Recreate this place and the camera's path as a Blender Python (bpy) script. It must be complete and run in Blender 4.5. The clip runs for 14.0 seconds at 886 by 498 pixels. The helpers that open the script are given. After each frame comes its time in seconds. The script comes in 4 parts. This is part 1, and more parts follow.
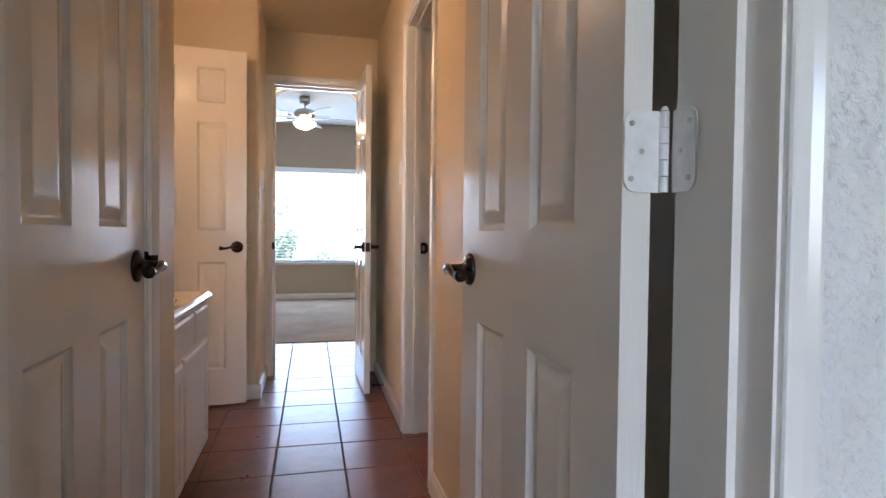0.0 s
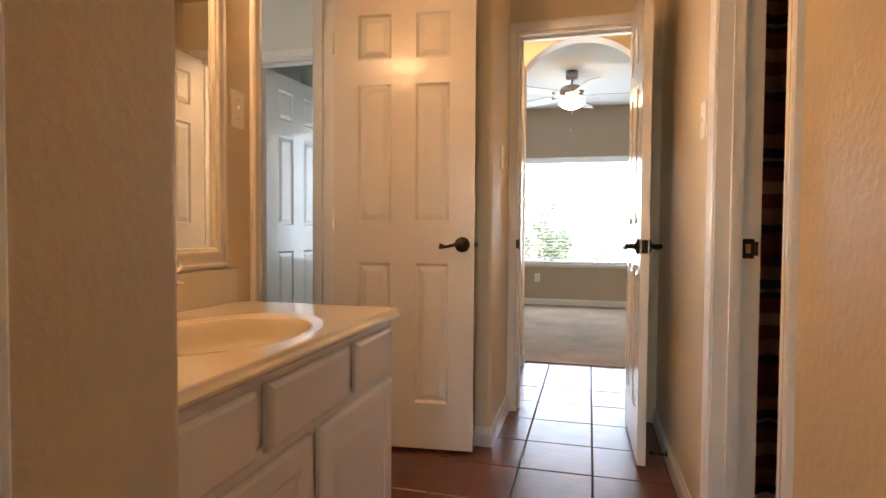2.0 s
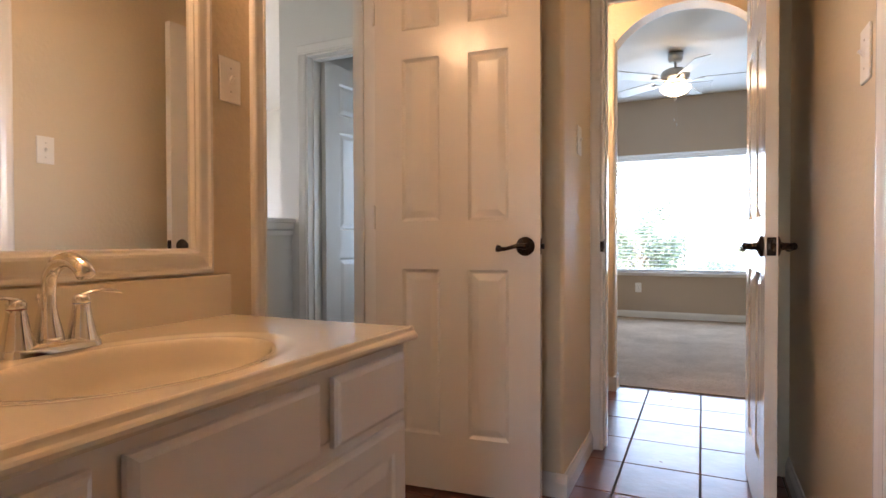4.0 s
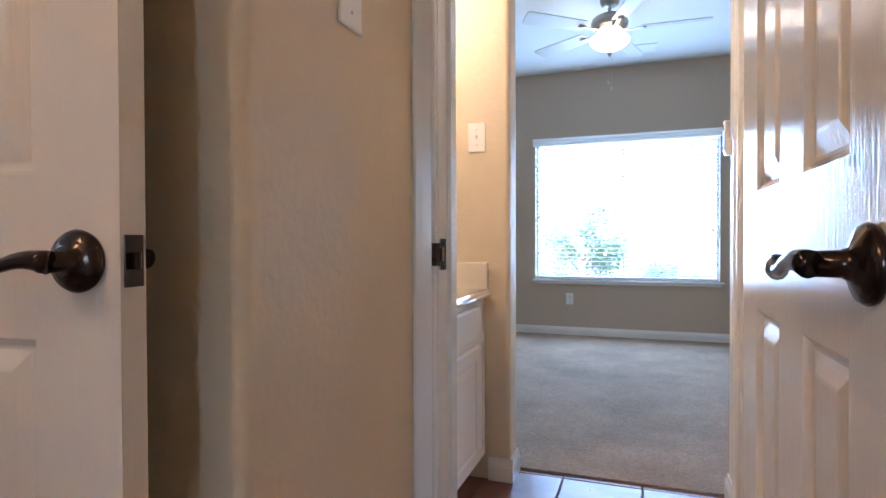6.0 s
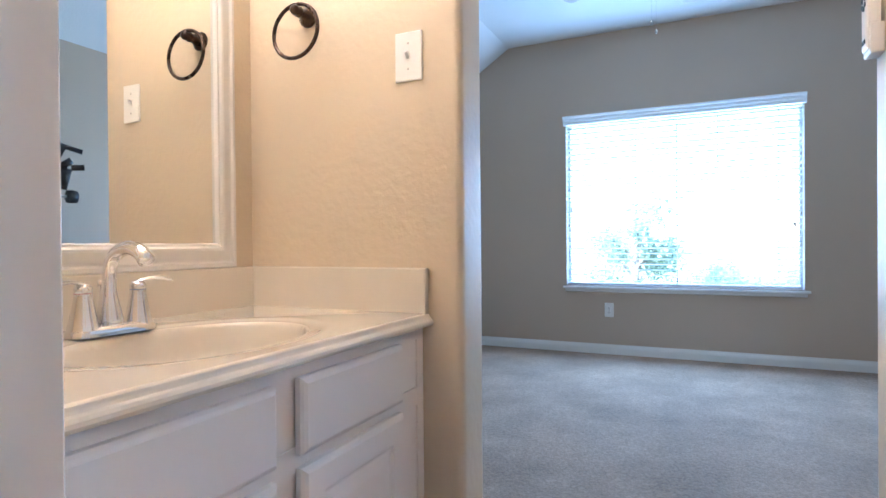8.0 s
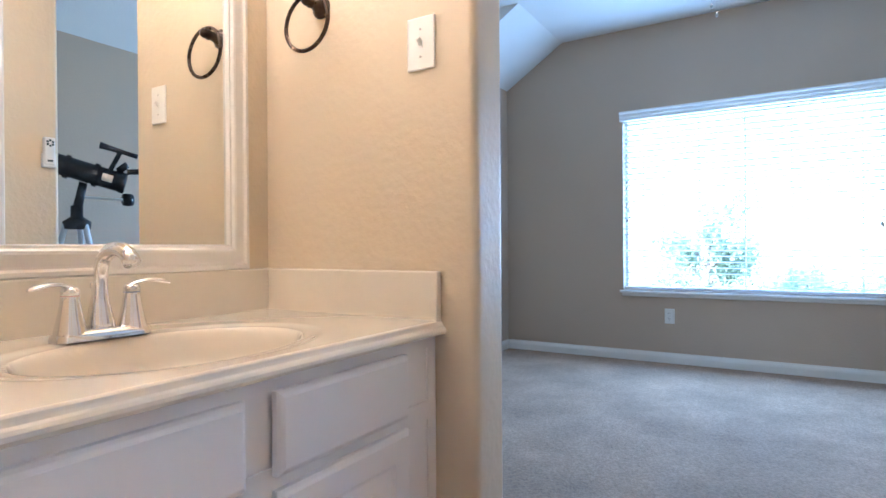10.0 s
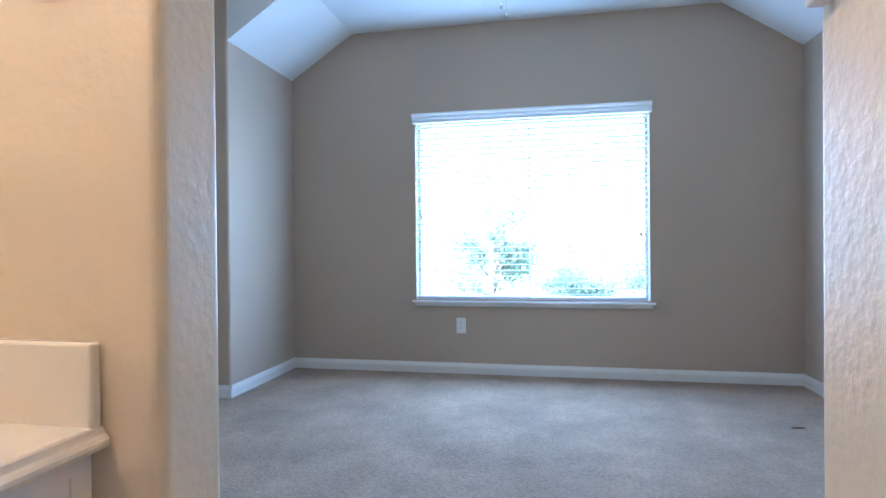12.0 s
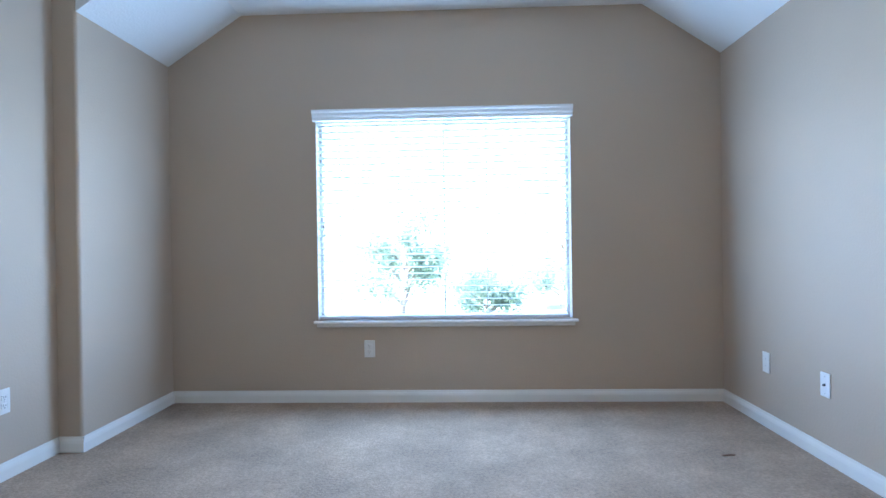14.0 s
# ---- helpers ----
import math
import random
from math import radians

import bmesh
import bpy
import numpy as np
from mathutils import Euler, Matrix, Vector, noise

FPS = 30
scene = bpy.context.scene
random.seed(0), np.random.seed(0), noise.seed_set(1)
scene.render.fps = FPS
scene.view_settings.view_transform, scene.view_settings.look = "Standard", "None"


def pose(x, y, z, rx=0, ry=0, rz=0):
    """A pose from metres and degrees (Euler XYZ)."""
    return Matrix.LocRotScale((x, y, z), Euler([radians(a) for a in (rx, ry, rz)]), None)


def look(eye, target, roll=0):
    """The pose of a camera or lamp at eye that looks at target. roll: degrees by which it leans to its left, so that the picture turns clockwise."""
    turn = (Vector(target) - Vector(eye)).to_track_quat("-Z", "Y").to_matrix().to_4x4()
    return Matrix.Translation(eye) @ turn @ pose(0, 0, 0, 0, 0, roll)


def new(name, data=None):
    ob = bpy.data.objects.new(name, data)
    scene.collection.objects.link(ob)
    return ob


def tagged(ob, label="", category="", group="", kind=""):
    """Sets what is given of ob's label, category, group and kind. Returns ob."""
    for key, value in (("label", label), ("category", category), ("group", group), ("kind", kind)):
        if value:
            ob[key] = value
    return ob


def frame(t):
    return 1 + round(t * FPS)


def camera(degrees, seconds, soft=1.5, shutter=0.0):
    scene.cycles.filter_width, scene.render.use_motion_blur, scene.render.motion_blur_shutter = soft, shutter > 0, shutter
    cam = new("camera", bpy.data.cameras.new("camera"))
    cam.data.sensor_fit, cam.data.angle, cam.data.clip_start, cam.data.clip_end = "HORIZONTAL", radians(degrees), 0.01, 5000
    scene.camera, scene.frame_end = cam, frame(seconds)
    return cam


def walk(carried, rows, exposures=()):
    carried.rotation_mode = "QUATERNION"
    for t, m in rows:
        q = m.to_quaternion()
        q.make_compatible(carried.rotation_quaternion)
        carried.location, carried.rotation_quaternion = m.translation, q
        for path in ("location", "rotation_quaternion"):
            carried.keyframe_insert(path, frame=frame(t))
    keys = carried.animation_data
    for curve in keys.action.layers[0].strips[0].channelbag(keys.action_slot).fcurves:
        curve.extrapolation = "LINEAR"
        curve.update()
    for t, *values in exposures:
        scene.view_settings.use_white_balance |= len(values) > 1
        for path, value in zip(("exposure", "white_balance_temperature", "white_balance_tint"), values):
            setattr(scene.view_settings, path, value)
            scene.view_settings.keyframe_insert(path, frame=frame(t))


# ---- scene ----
cam = camera(76.8, 14.0)
PATH = [
    (0, (0.191, -0.235, 1.013), (0.653, 1.71, 0.958), 0.6),
    (0.5, (0.288, -0.042, 1.005), (0.379, 1.955, 0.949), 0.8),
    (1, (0.303, 0.25, 0.994), (0.195, 2.247, 0.938), 0.7),
    (1.5, (0.306, 0.56, 0.986), (-0.006, 2.534, 0.925), 0.5),
    (2, (0.314, 0.797, 0.979), (-0.191, 2.731, 0.918), 0.4),
    (2.5, (0.296, 0.989, 0.945), (-0.36, 2.878, 0.89), 0.5),
    (2.7, (0.296, 1.039, 0.945), (-0.42, 2.906, 0.896), 0.3),
    (4.8, (0.368, 1.684, 0.939), (-0.48, 3.495, 0.912), -0.2),
    (5, (0.362, 1.859, 0.932), (-0.422, 3.699, 0.907), -0.1),
    (5.5, (0.353, 2.313, 0.938), (-0.357, 4.183, 0.911), -0.1),
    (6, (0.346, 2.744, 0.943), (-0.332, 4.626, 0.918), -0.2),
    (6.5, (0.35, 3.135, 0.946), (-0.329, 5.016, 0.922), -0.4),
    (7, (0.317, 3.429, 0.94), (-0.372, 5.306, 0.917), -0.5),
    (7.5, (0.322, 3.617, 0.936), (-0.411, 5.478, 0.916), -0.4),
    (8, (0.345, 3.723, 0.914), (-0.5, 5.536, 0.9), -0.5),
    (10.5, (0.393, 3.931, 0.912), (-0.65, 5.638, 0.907), -0.4),
    (11, (0.368, 4.03, 0.922), (-0.424, 5.867, 0.919), -0.6),
    (11.5, (0.342, 4.128, 0.943), (-0.209, 6.051, 0.933), -0.5),
    (12, (0.327, 4.277, 0.979), (-0.059, 6.239, 0.966), -0.5),
    (12.5, (0.332, 4.405, 0.989), (0.066, 6.387, 0.981), -0.5),
    (13, (0.303, 4.559, 1.019), (0.142, 6.552, 1.012), -0.6),
    (13.5, (0.309, 4.643, 1.039), (0.204, 6.64, 1.032), -0.7),
    (14, (0.287, 4.697, 1.056), (0.212, 6.696, 1.046), -0.8),
]
EXPOSURES = [(0.0, 3.84, 6200, 23), (0.8, 3.86, 7150, 22), (1.5, 3.88, 7800, 24), (2.5, 3.95, 7700, 25), (5.0, 3.76, 5850, 23), (6.0, 3.9, 5350, 20), (8.0, 4.06, 4850, 16), (10.5, 4.08, 4850, 16), (12.5, 4.06, 4900, 17), (14.0, 4.06, 5150, 18)]
walk(cam, [(t, look(eye, target, roll)) for t, eye, target, roll in PATH], EXPOSURES)


# ---- world, sun and lamps ----
world = bpy.data.worlds.new("sky")
scene.world = world
world.use_nodes = True
wn = world.node_tree.nodes
sky = wn.new("ShaderNodeTexSky")
sky.sky_type, sky.sun_disc = "NISHITA", False
sky.sun_elevation, sky.sun_rotation = radians(47), radians(-130)
world.node_tree.links.new(sky.outputs[0], wn["Background"].inputs[0])
wn["Background"].inputs[1].default_value = 0.15


def lamp(name, kind, m, energy, color, **props):
    data = bpy.data.lights.new(name, kind)
    data.energy, data.color = energy, color
    if kind == "AREA":
        data.shape, data.size, data.size_y = "RECTANGLE", props["size"], props["size_y"]
    elif kind == "SUN":
        data.angle = props["angle"]
    else:
        data.shadow_soft_size = props["size"]
    ob = new(name, data)
    ob.matrix_world = m
    return ob


WARM = (1.0, 0.80, 0.57)
DAY = (0.50, 0.76, 1.0)
lamp("sun", "SUN", look((-24, -20, 34), (0, 0, 0)), 5.0, (1.0, 0.95, 0.88), angle=radians(0.5))
# Unseen fill added behind the start, lights the doors and passage.
lamp("first_bedroom_fill", "AREA", look((0.02, -3.97, 1.45), (0.0, 0, 1.15)), 1.65, DAY, size=1.8, size_y=1.4)
# Unseen fill added at the west stair wall to brighten the landing.
lamp("landing_fill", "AREA", look((-4.98, 3.6, 1.85), (0, 3.6, 1.85)), 2.7, (0.85, 0.92, 1.0), size=1.8, size_y=1.4)
lamp("bedroom_daylight", "AREA", look((0.15, 8.40, 1.26), (0.15, 0, 1.9)), 4.6, DAY, size=1.68, size_y=1.36)
# Added fill before a solid wall; brightens the open door, no window here.
lamp("landing_room_fill", "AREA", look((-1.42, 4.825, 1.25), (-1.62, 4.2, 1.25)), 0.6, DAY, size=0.42, size_y=1.0)

# ---- materials ----
def mat(name, color, rough=0.5, metal=0.0, vary=0.06, scale=3.0, grain=0.0, grain_scale=120.0, tint=None, coat=0.0, spread=0.0, detail=4.0, speckle=0.0, depth=0.002):
    m = bpy.data.materials.new(name)
    m.use_nodes = True
    nt = m.node_tree
    n, l = nt.nodes, nt.links
    b = n["Principled BSDF"]
    b.inputs["Metallic"].default_value = metal
    b.inputs["Coat Weight"].default_value = coat
    b.inputs["Coat Roughness"].default_value = 0.08
    geo = n.new("ShaderNodeNewGeometry")
    big = n.new("ShaderNodeTexNoise")
    big.inputs["Scale"].default_value = scale
    big.inputs["Detail"].default_value = detail
    l.new(geo.outputs["Position"], big.inputs["Vector"])
    ramp = n.new("ShaderNodeMapRange")
    ramp.inputs[1].default_value, ramp.inputs[2].default_value = 0.3, 0.7
    l.new(big.outputs["Fac"], ramp.inputs[0])
    mix = n.new("ShaderNodeMix")
    mix.data_type = "RGBA"
    other = tint or tuple(c * (1 - vary) for c in color)
    mix.inputs[6].default_value, mix.inputs[7].default_value = (*color, 1), (*other, 1)
    l.new(ramp.outputs[0], mix.inputs[0])
    out = mix.outputs[2]
    if spread:
        info = n.new("ShaderNodeObjectInfo")
        hsv = n.new("ShaderNodeHueSaturation")
        val = n.new("ShaderNodeMapRange")
        val.inputs[3].default_value, val.inputs[4].default_value = 1 - spread, 1 + spread
        l.new(info.outputs["Random"], val.inputs[0])
        l.new(val.outputs[0], hsv.inputs["Value"])
        l.new(out, hsv.inputs["Color"])
        out = hsv.outputs[0]
    l.new(out, b.inputs["Base Color"])
    rr = n.new("ShaderNodeMapRange")
    rr.inputs[3].default_value, rr.inputs[4].default_value = max(0.02, rough - 0.06), min(1, rough + 0.06)
    l.new(big.outputs["Fac"], rr.inputs[0])
    l.new(rr.outputs[0], b.inputs["Roughness"])
    if grain:
        fine = n.new("ShaderNodeTexNoise")
        fine.inputs["Scale"].default_value, fine.inputs["Detail"].default_value = grain_scale, 3
        l.new(geo.outputs["Position"], fine.inputs["Vector"])
        bump = n.new("ShaderNodeBump")
        bump.inputs["Strength"].default_value, bump.inputs["Distance"].default_value = grain, depth
        l.new(fine.outputs["Fac"], bump.inputs["Height"])
        if speckle:
            sr = n.new("ShaderNodeMapRange")
            sr.inputs[1].default_value, sr.inputs[2].default_value = 0.32, 0.68
            sr.inputs[3].default_value, sr.inputs[4].default_value = 1 - speckle, 1 + speckle
            l.new(fine.outputs["Fac"], sr.inputs[0])
            hs = n.new("ShaderNodeHueSaturation")
            l.new(sr.outputs[0], hs.inputs["Value"])
            l.new(out, hs.inputs["Color"])
            l.new(hs.outputs[0], b.inputs["Base Color"])
            bump.inputs["Distance"].default_value = 0.006
        l.new(bump.outputs[0], b.inputs["Normal"])
    return m


def stretched(m, factors):
    """Stretches the fine grain of a material along its axes, as brushed paint or wood."""
    n, l = m.node_tree.nodes, m.node_tree.links
    geo = next(x for x in n if x.type == "NEW_GEOMETRY")
    fine = [x for x in n if x.type == "TEX_NOISE"][-1]
    mul = n.new("ShaderNodeVectorMath")
    mul.operation = "MULTIPLY"
    mul.inputs[1].default_value = factors
    l.new(geo.outputs["Position"], mul.inputs[0])
    l.new(mul.outputs[0], fine.inputs["Vector"])
    return m


def glow(name, color, strength):
    m = bpy.data.materials.new(name)
    m.use_nodes = True
    b = m.node_tree.nodes["Principled BSDF"]
    b.inputs["Base Color"].default_value = (0.9, 0.88, 0.82, 1)
    b.inputs["Emission Color"].default_value = (*color, 1)
    b.inputs["Emission Strength"].default_value = strength
    return m


M_CREAM = mat("cream_wall_paint", (0.66, 0.55, 0.385), 0.5, vary=0.04, grain=0.8, grain_scale=55, scale=1.5, depth=0.0022)
M_BEIGE = mat("beige_wall_paint", (0.50, 0.395, 0.295), 0.6, vary=0.05, grain=0.5, grain_scale=95, scale=1.2)
M_PALE = mat("pale_wall_paint", (0.70, 0.68, 0.64), 0.55, vary=0.04, grain=0.8, grain_scale=60, scale=1.5)
M_KNOCKDOWN = mat("pale_knockdown_wall", (0.74, 0.73, 0.70), 0.42, vary=0.04, grain=1.0, grain_scale=40, scale=1.5, depth=0.020)
M_CEIL = mat("white_ceiling_paint", (0.80, 0.79, 0.76), 0.8, vary=0.03, grain=0.8, grain_scale=70)
M_TRIM = mat("white_gloss_trim_paint", (0.80, 0.77, 0.72), 0.17, vary=0.05, grain=0.06, grain_scale=60, scale=5)
M_DOOR = stretched(mat("white_door_paint", (0.73, 0.69, 0.63), 0.17, vary=0.04, grain=0.24, grain_scale=300, scale=4), (1.0, 1.0, 0.06))
M_CAB = mat("white_cabinet_paint", (0.85, 0.82, 0.79), 0.42, vary=0.03, grain=0.08, grain_scale=80, scale=3)
M_TOP = mat("cream_cultured_marble", (0.75, 0.68, 0.56), 0.10, vary=0.05, scale=7, coat=0.6)
M_CHROME = mat("polished_chrome", (0.82, 0.82, 0.83), 0.06, 1.0, vary=0.02)
M_CHIP = mat("reddish_brown_wood", (0.27, 0.16, 0.11), 0.7, vary=0.3, scale=40)
M_BRONZE = mat("oil_rubbed_bronze", (0.024, 0.018, 0.015), 0.17, 0.6, vary=0.4, scale=40, tint=(0.06, 0.035, 0.022))
M_NICKEL = mat("brushed_nickel", (0.52, 0.50, 0.47), 0.32, 1.0, vary=0.1, scale=30)
M_PLATE = mat("white_plastic_plate", (0.82, 0.80, 0.76), 0.35, vary=0.03)
# Near-black: painted shade of slots, holes and duct, and the dark cable socket.
M_DARK = mat("slot_shade_and_socket", (0.03, 0.03, 0.03), 0.6)
M_TILE = mat("terracotta_floor_tile", (0.21, 0.075, 0.040), 0.30, vary=0.3, scale=9, grain=0.35, grain_scale=28, tint=(0.15, 0.052, 0.030), spread=0.12)
M_GROUT = mat("brown_grout", (0.15, 0.105, 0.08), 0.9, vary=0.25, scale=20, grain=0.4)
M_CARPET = mat("beige_carpet_pile", (0.44, 0.312, 0.215), 0.97, vary=0.22, scale=2.3, grain=1.0, grain_scale=80, tint=(0.265, 0.188, 0.132), detail=9, speckle=0.22)
for node in M_CARPET.node_tree.nodes:
    if node.type == "TEX_NOISE":
        node.inputs["Roughness"].default_value = 0.64
M_CARPET.node_tree.nodes["Principled BSDF"].inputs["Sheen Weight"].default_value = 0.06
M_BLIND = mat("white_blind_slat", (0.83, 0.82, 0.80), 0.45, vary=0.03)


def translucent(m, share, color):
    """Lets a share of the light pass through a thin material."""
    n, l = m.node_tree.nodes, m.node_tree.links
    b, out = n["Principled BSDF"], n["Material Output"]
    tr, mix = n.new("ShaderNodeBsdfTranslucent"), n.new("ShaderNodeMixShader")
    tr.inputs["Color"].default_value = (*color, 1)
    mix.inputs[0].default_value = share
    l.new(b.outputs[0], mix.inputs[1])
    l.new(tr.outputs[0], mix.inputs[2])
    l.new(mix.outputs[0], out.inputs["Surface"])
    return m


M_SLAT = translucent(mat("thin_white_vinyl_slat", (0.86, 0.86, 0.85), 0.4, vary=0.03), 0.8, (0.95, 0.96, 0.97))
M_PAINTED_HINGE = mat("painted_over_hinge", (0.76, 0.75, 0.72), 0.25, vary=0.1, scale=60)
M_BOWL = glow("lit_frosted_glass", (1.0, 0.80, 0.52), 1.0)
M_BULB = glow("lit_vanity_bulb", (1.0, 0.66, 0.36), 3.9)
M_BULB_2 = glow("lit_second_vanity_bulb", WARM, 5.2)


def mirror_material():
    m = bpy.data.materials.new("mirror_silver")
    m.use_nodes = True
    b = m.node_tree.nodes["Principled BSDF"]
    b.inputs["Base Color"].default_value = (0.86, 0.87, 0.84, 1)
    b.inputs["Metallic"].default_value, b.inputs["Roughness"].default_value = 1.0, 0.008
    return m


def glass_material():
    m = bpy.data.materials.new("window_glass")
    m.use_nodes = True
    b = m.node_tree.nodes["Principled BSDF"]
    b.inputs["Roughness"].default_value, b.inputs["IOR"].default_value = 0.0, 1.02
    b.inputs["Transmission Weight"].default_value = 1.0
    return m


M_MIRROR, M_GLASS = mirror_material(), glass_material()

# ---- mesh helpers ----
def link_mesh(name, bm, material, parent=None):
    bmesh.ops.recalc_face_normals(bm, faces=bm.faces)
    me = bpy.data.meshes.new(name)
    bm.to_mesh(me)
    bm.free()
    me.materials.append(material)
    ob = new(name, me)
    if parent:
        ob.parent = parent
    return ob


def part(name, bm, material, parent, label="", smooth=False):
    ob = link_mesh(name, bm, material, parent)
    if smooth:
        for p in ob.data.polygons:
            p.use_smooth = True
    if label:
        ob["label"] = label
    return ob


def thing(name, label, category, m=None, group=""):
    ob = new(name)
    ob.empty_display_size = 0.05
    if m is not None:
        ob.matrix_world = m
    return tagged(ob, label, category, group)


def box(bm, x0, x1, y0, y1, z0, z1, bevel=0.0, seg=2):
    r = bmesh.ops.create_cube(bm, size=1)
    vs = r["verts"]
    for v in vs:
        v.co = Vector((x0 if v.co.x < 0 else x1, y0 if v.co.y < 0 else y1, z0 if v.co.z < 0 else z1))
    if bevel:
        es = list({e for v in vs for e in v.link_edges})
        bmesh.ops.bevel(bm, geom=es, offset=bevel, segments=seg, affect="EDGES", profile=0.5)
    return bm


def boxes(*rows, bevel=0.0):
    bm = bmesh.new()
    for r in rows:
        box(bm, *r, bevel=bevel)
    return bm


def outline(pts, seg=6):
    """A plan outline from (x, y) or (x, y, r): a corner with r is rounded."""
    out = []
    n = len(pts)
    for i, p in enumerate(pts):
        c = Vector(p[:2])
        if len(p) < 3:
            out.append(c)
            continue
        a = (Vector(pts[i - 1][:2]) - c).normalized()
        b = (Vector(pts[(i + 1) % n][:2]) - c).normalized()
        r = p[2]
        centre = c + (a + b) * r
        s, e = c + a * r - centre, c + b * r - centre
        for k in range(seg + 1):
            f = k / seg * math.pi / 2
            out.append(centre + s * math.cos(f) + e * math.sin(f))
    return out


def prism(bm, pts, z0, z1, seg=6):
    ring = outline(pts, seg)
    lo = [bm.verts.new((p.x, p.y, z0)) for p in ring]
    hi = [bm.verts.new((p.x, p.y, z1)) for p in ring]
    n = len(ring)
    for i in range(n):
        bm.faces.new((lo[i], lo[(i + 1) % n], hi[(i + 1) % n], hi[i]))
    bm.faces.new(lo[::-1])
    bm.faces.new(hi)
    return bm


def extrude(bm, profile, origin, u, v, along):
    """Sweeps a closed profile of (a, b) pairs, laid out on u and v from origin, along a vector."""
    o, u, v, along = Vector(origin), Vector(u), Vector(v), Vector(along)
    a = [bm.verts.new(o + u * p + v * q) for p, q in profile]
    b = [bm.verts.new(x.co + along) for x in a]
    n = len(a)
    for i in range(n):
        bm.faces.new((a[i], a[(i + 1) % n], b[(i + 1) % n], b[i]))
    bm.faces.new(a[::-1])
    bm.faces.new(b)
    return bm


def lathe(bm, profile, m=None, seg=28):
    """Turns (radius, height) pairs about z, then moves by m."""
    m = m or Matrix()
    rings = []
    for r, z in profile:
        if r < 1e-6:
            rings.append([bm.verts.new(m @ Vector((0, 0, z)))])
        else:
            rings.append([bm.verts.new(m @ Vector((r * math.cos(6.28318 * k / seg), r * math.sin(6.28318 * k / seg), z))) for k in range(seg)])
    for a, b in zip(rings, rings[1:]):
        for k in range(seg):
            q = [a[k % len(a)], a[(k + 1) % len(a)], b[(k + 1) % len(b)], b[k % len(b)]]
            q = list(dict.fromkeys(q))
            if len(q) > 2:
                bm.faces.new(q)
    return bm


def tube(bm, pts, radii, seg=12, flat=1.0, up=(0, 0, 1)):
    """A round or flattened bar through the points with a radius at each."""
    pts = [Vector(p) for p in pts]
    rings = []
    for i, p in enumerate(pts):
        d = (pts[min(i + 1, len(pts) - 1)] - pts[max(i - 1, 0)]).normalized()
        side = d.cross(Vector(up))
        if side.length < 1e-4:
            side = d.cross(Vector((1, 0, 0)))
        side.normalize()
        top = side.cross(d)
        r = radii[i] if isinstance(radii, (list, tuple)) else radii
        rings.append([bm.verts.new(p + side * r * math.cos(6.28318 * k / seg) + top * r * flat * math.sin(6.28318 * k / seg)) for k in range(seg)])
    for a, b in zip(rings, rings[1:]):
        for k in range(seg):
            bm.faces.new((a[k], a[(k + 1) % seg], b[(k + 1) % seg], b[k]))
    bm.faces.new(rings[0][::-1])
    bm.faces.new(rings[-1])
    return bm


def structure(name, bm, material, label, category="wall"):
    return tagged(link_mesh(name, bm, material), label, category, kind="structure")


# ---- plan ----
XL, XR = -0.155, 0.638          # passage walls
XQ, XQB = 0.660, 0.775          # passage wall before the inner doorway
XM, XM2 = -0.772, -0.772        # mirror walls
XMB = -0.925                    # their far side
BATH_H, DOOR_H = 2.41, 2.05
Y_ENTRY0, Y_ENTRY1 = 0.166, 0.300
Y_ALC = 1.365                   # vanity niche begins
Y_REC = 3.30                    # wall behind the open landing door
XS = -0.112                     # switch wall
Y_D0, Y_D1 = 3.842, 3.955       # inner doorway wall
XJ0, XJ1 = -0.070, 0.560        # inner doorway rough opening
Y_T0, Y_T1 = 4.888, 5.020       # towel ring wall
XP = -0.150                     # its rounded end
XB0, XB1, YB = -1.718, 1.994, 8.455
XBN, YN = -1.845, 7.54          # recessed part of the bedroom side wall
BED_H, SPRING = 2.643, 2.307
LY0, LY1 = 2.478, 3.168         # landing doorway
RY0, RY1 = 1.918, 2.540         # bathtub room doorway
CY0, CY1 = 4.130, 4.775         # cupboard doorway by the second vanity
EX0, EX1 = -0.067, 0.591        # entry doorway
R = 0.018

# ---- walls ----
bm = prism(bmesh.new(), [(-0.27, 1.098), (XL, 1.098), (XL, Y_ALC, R), (XMB, Y_ALC), (XMB, 1.255), (-0.27, 1.255)], 0, BATH_H)
box(bm, -0.27, XL, Y_ENTRY1, 0.43, 0, BATH_H)
box(bm, -0.27, XL, 0.43, 1.098, DOOR_H, BATH_H)
structure("wall_closet", bm, M_CREAM, "cream textured wall with a rounded corner beside the vanity")
structure("wall_mirror_1", boxes((XMB, XM, Y_ALC, LY0, 0, BATH_H), (XMB, XM, LY0, LY1, DOOR_H, BATH_H), (XMB, XM, LY1, Y_REC, 0, BATH_H)), M_CREAM, "cream textured wall behind the first vanity")
bm = prism(bmesh.new(), [(XMB, Y_REC), (XS, Y_REC, R), (XS, Y_D0), (XJ0, Y_D0), (XJ0, Y_D1), (XMB, Y_D1)], 0, BATH_H)
box(bm, XJ0, XJ1, Y_D0, Y_D1, DOOR_H, BATH_H)
box(bm, XJ1, XR, Y_D0, Y_D1, 0, BATH_H)
structure("wall_switch", bm, M_CREAM, "cream textured wall with a light switch and the inner doorway")
structure("wall_mirror_2", boxes((XMB, XM2, Y_D1, Y_T0, 0, BATH_H)), M_CREAM, "cream textured wall behind the second vanity")
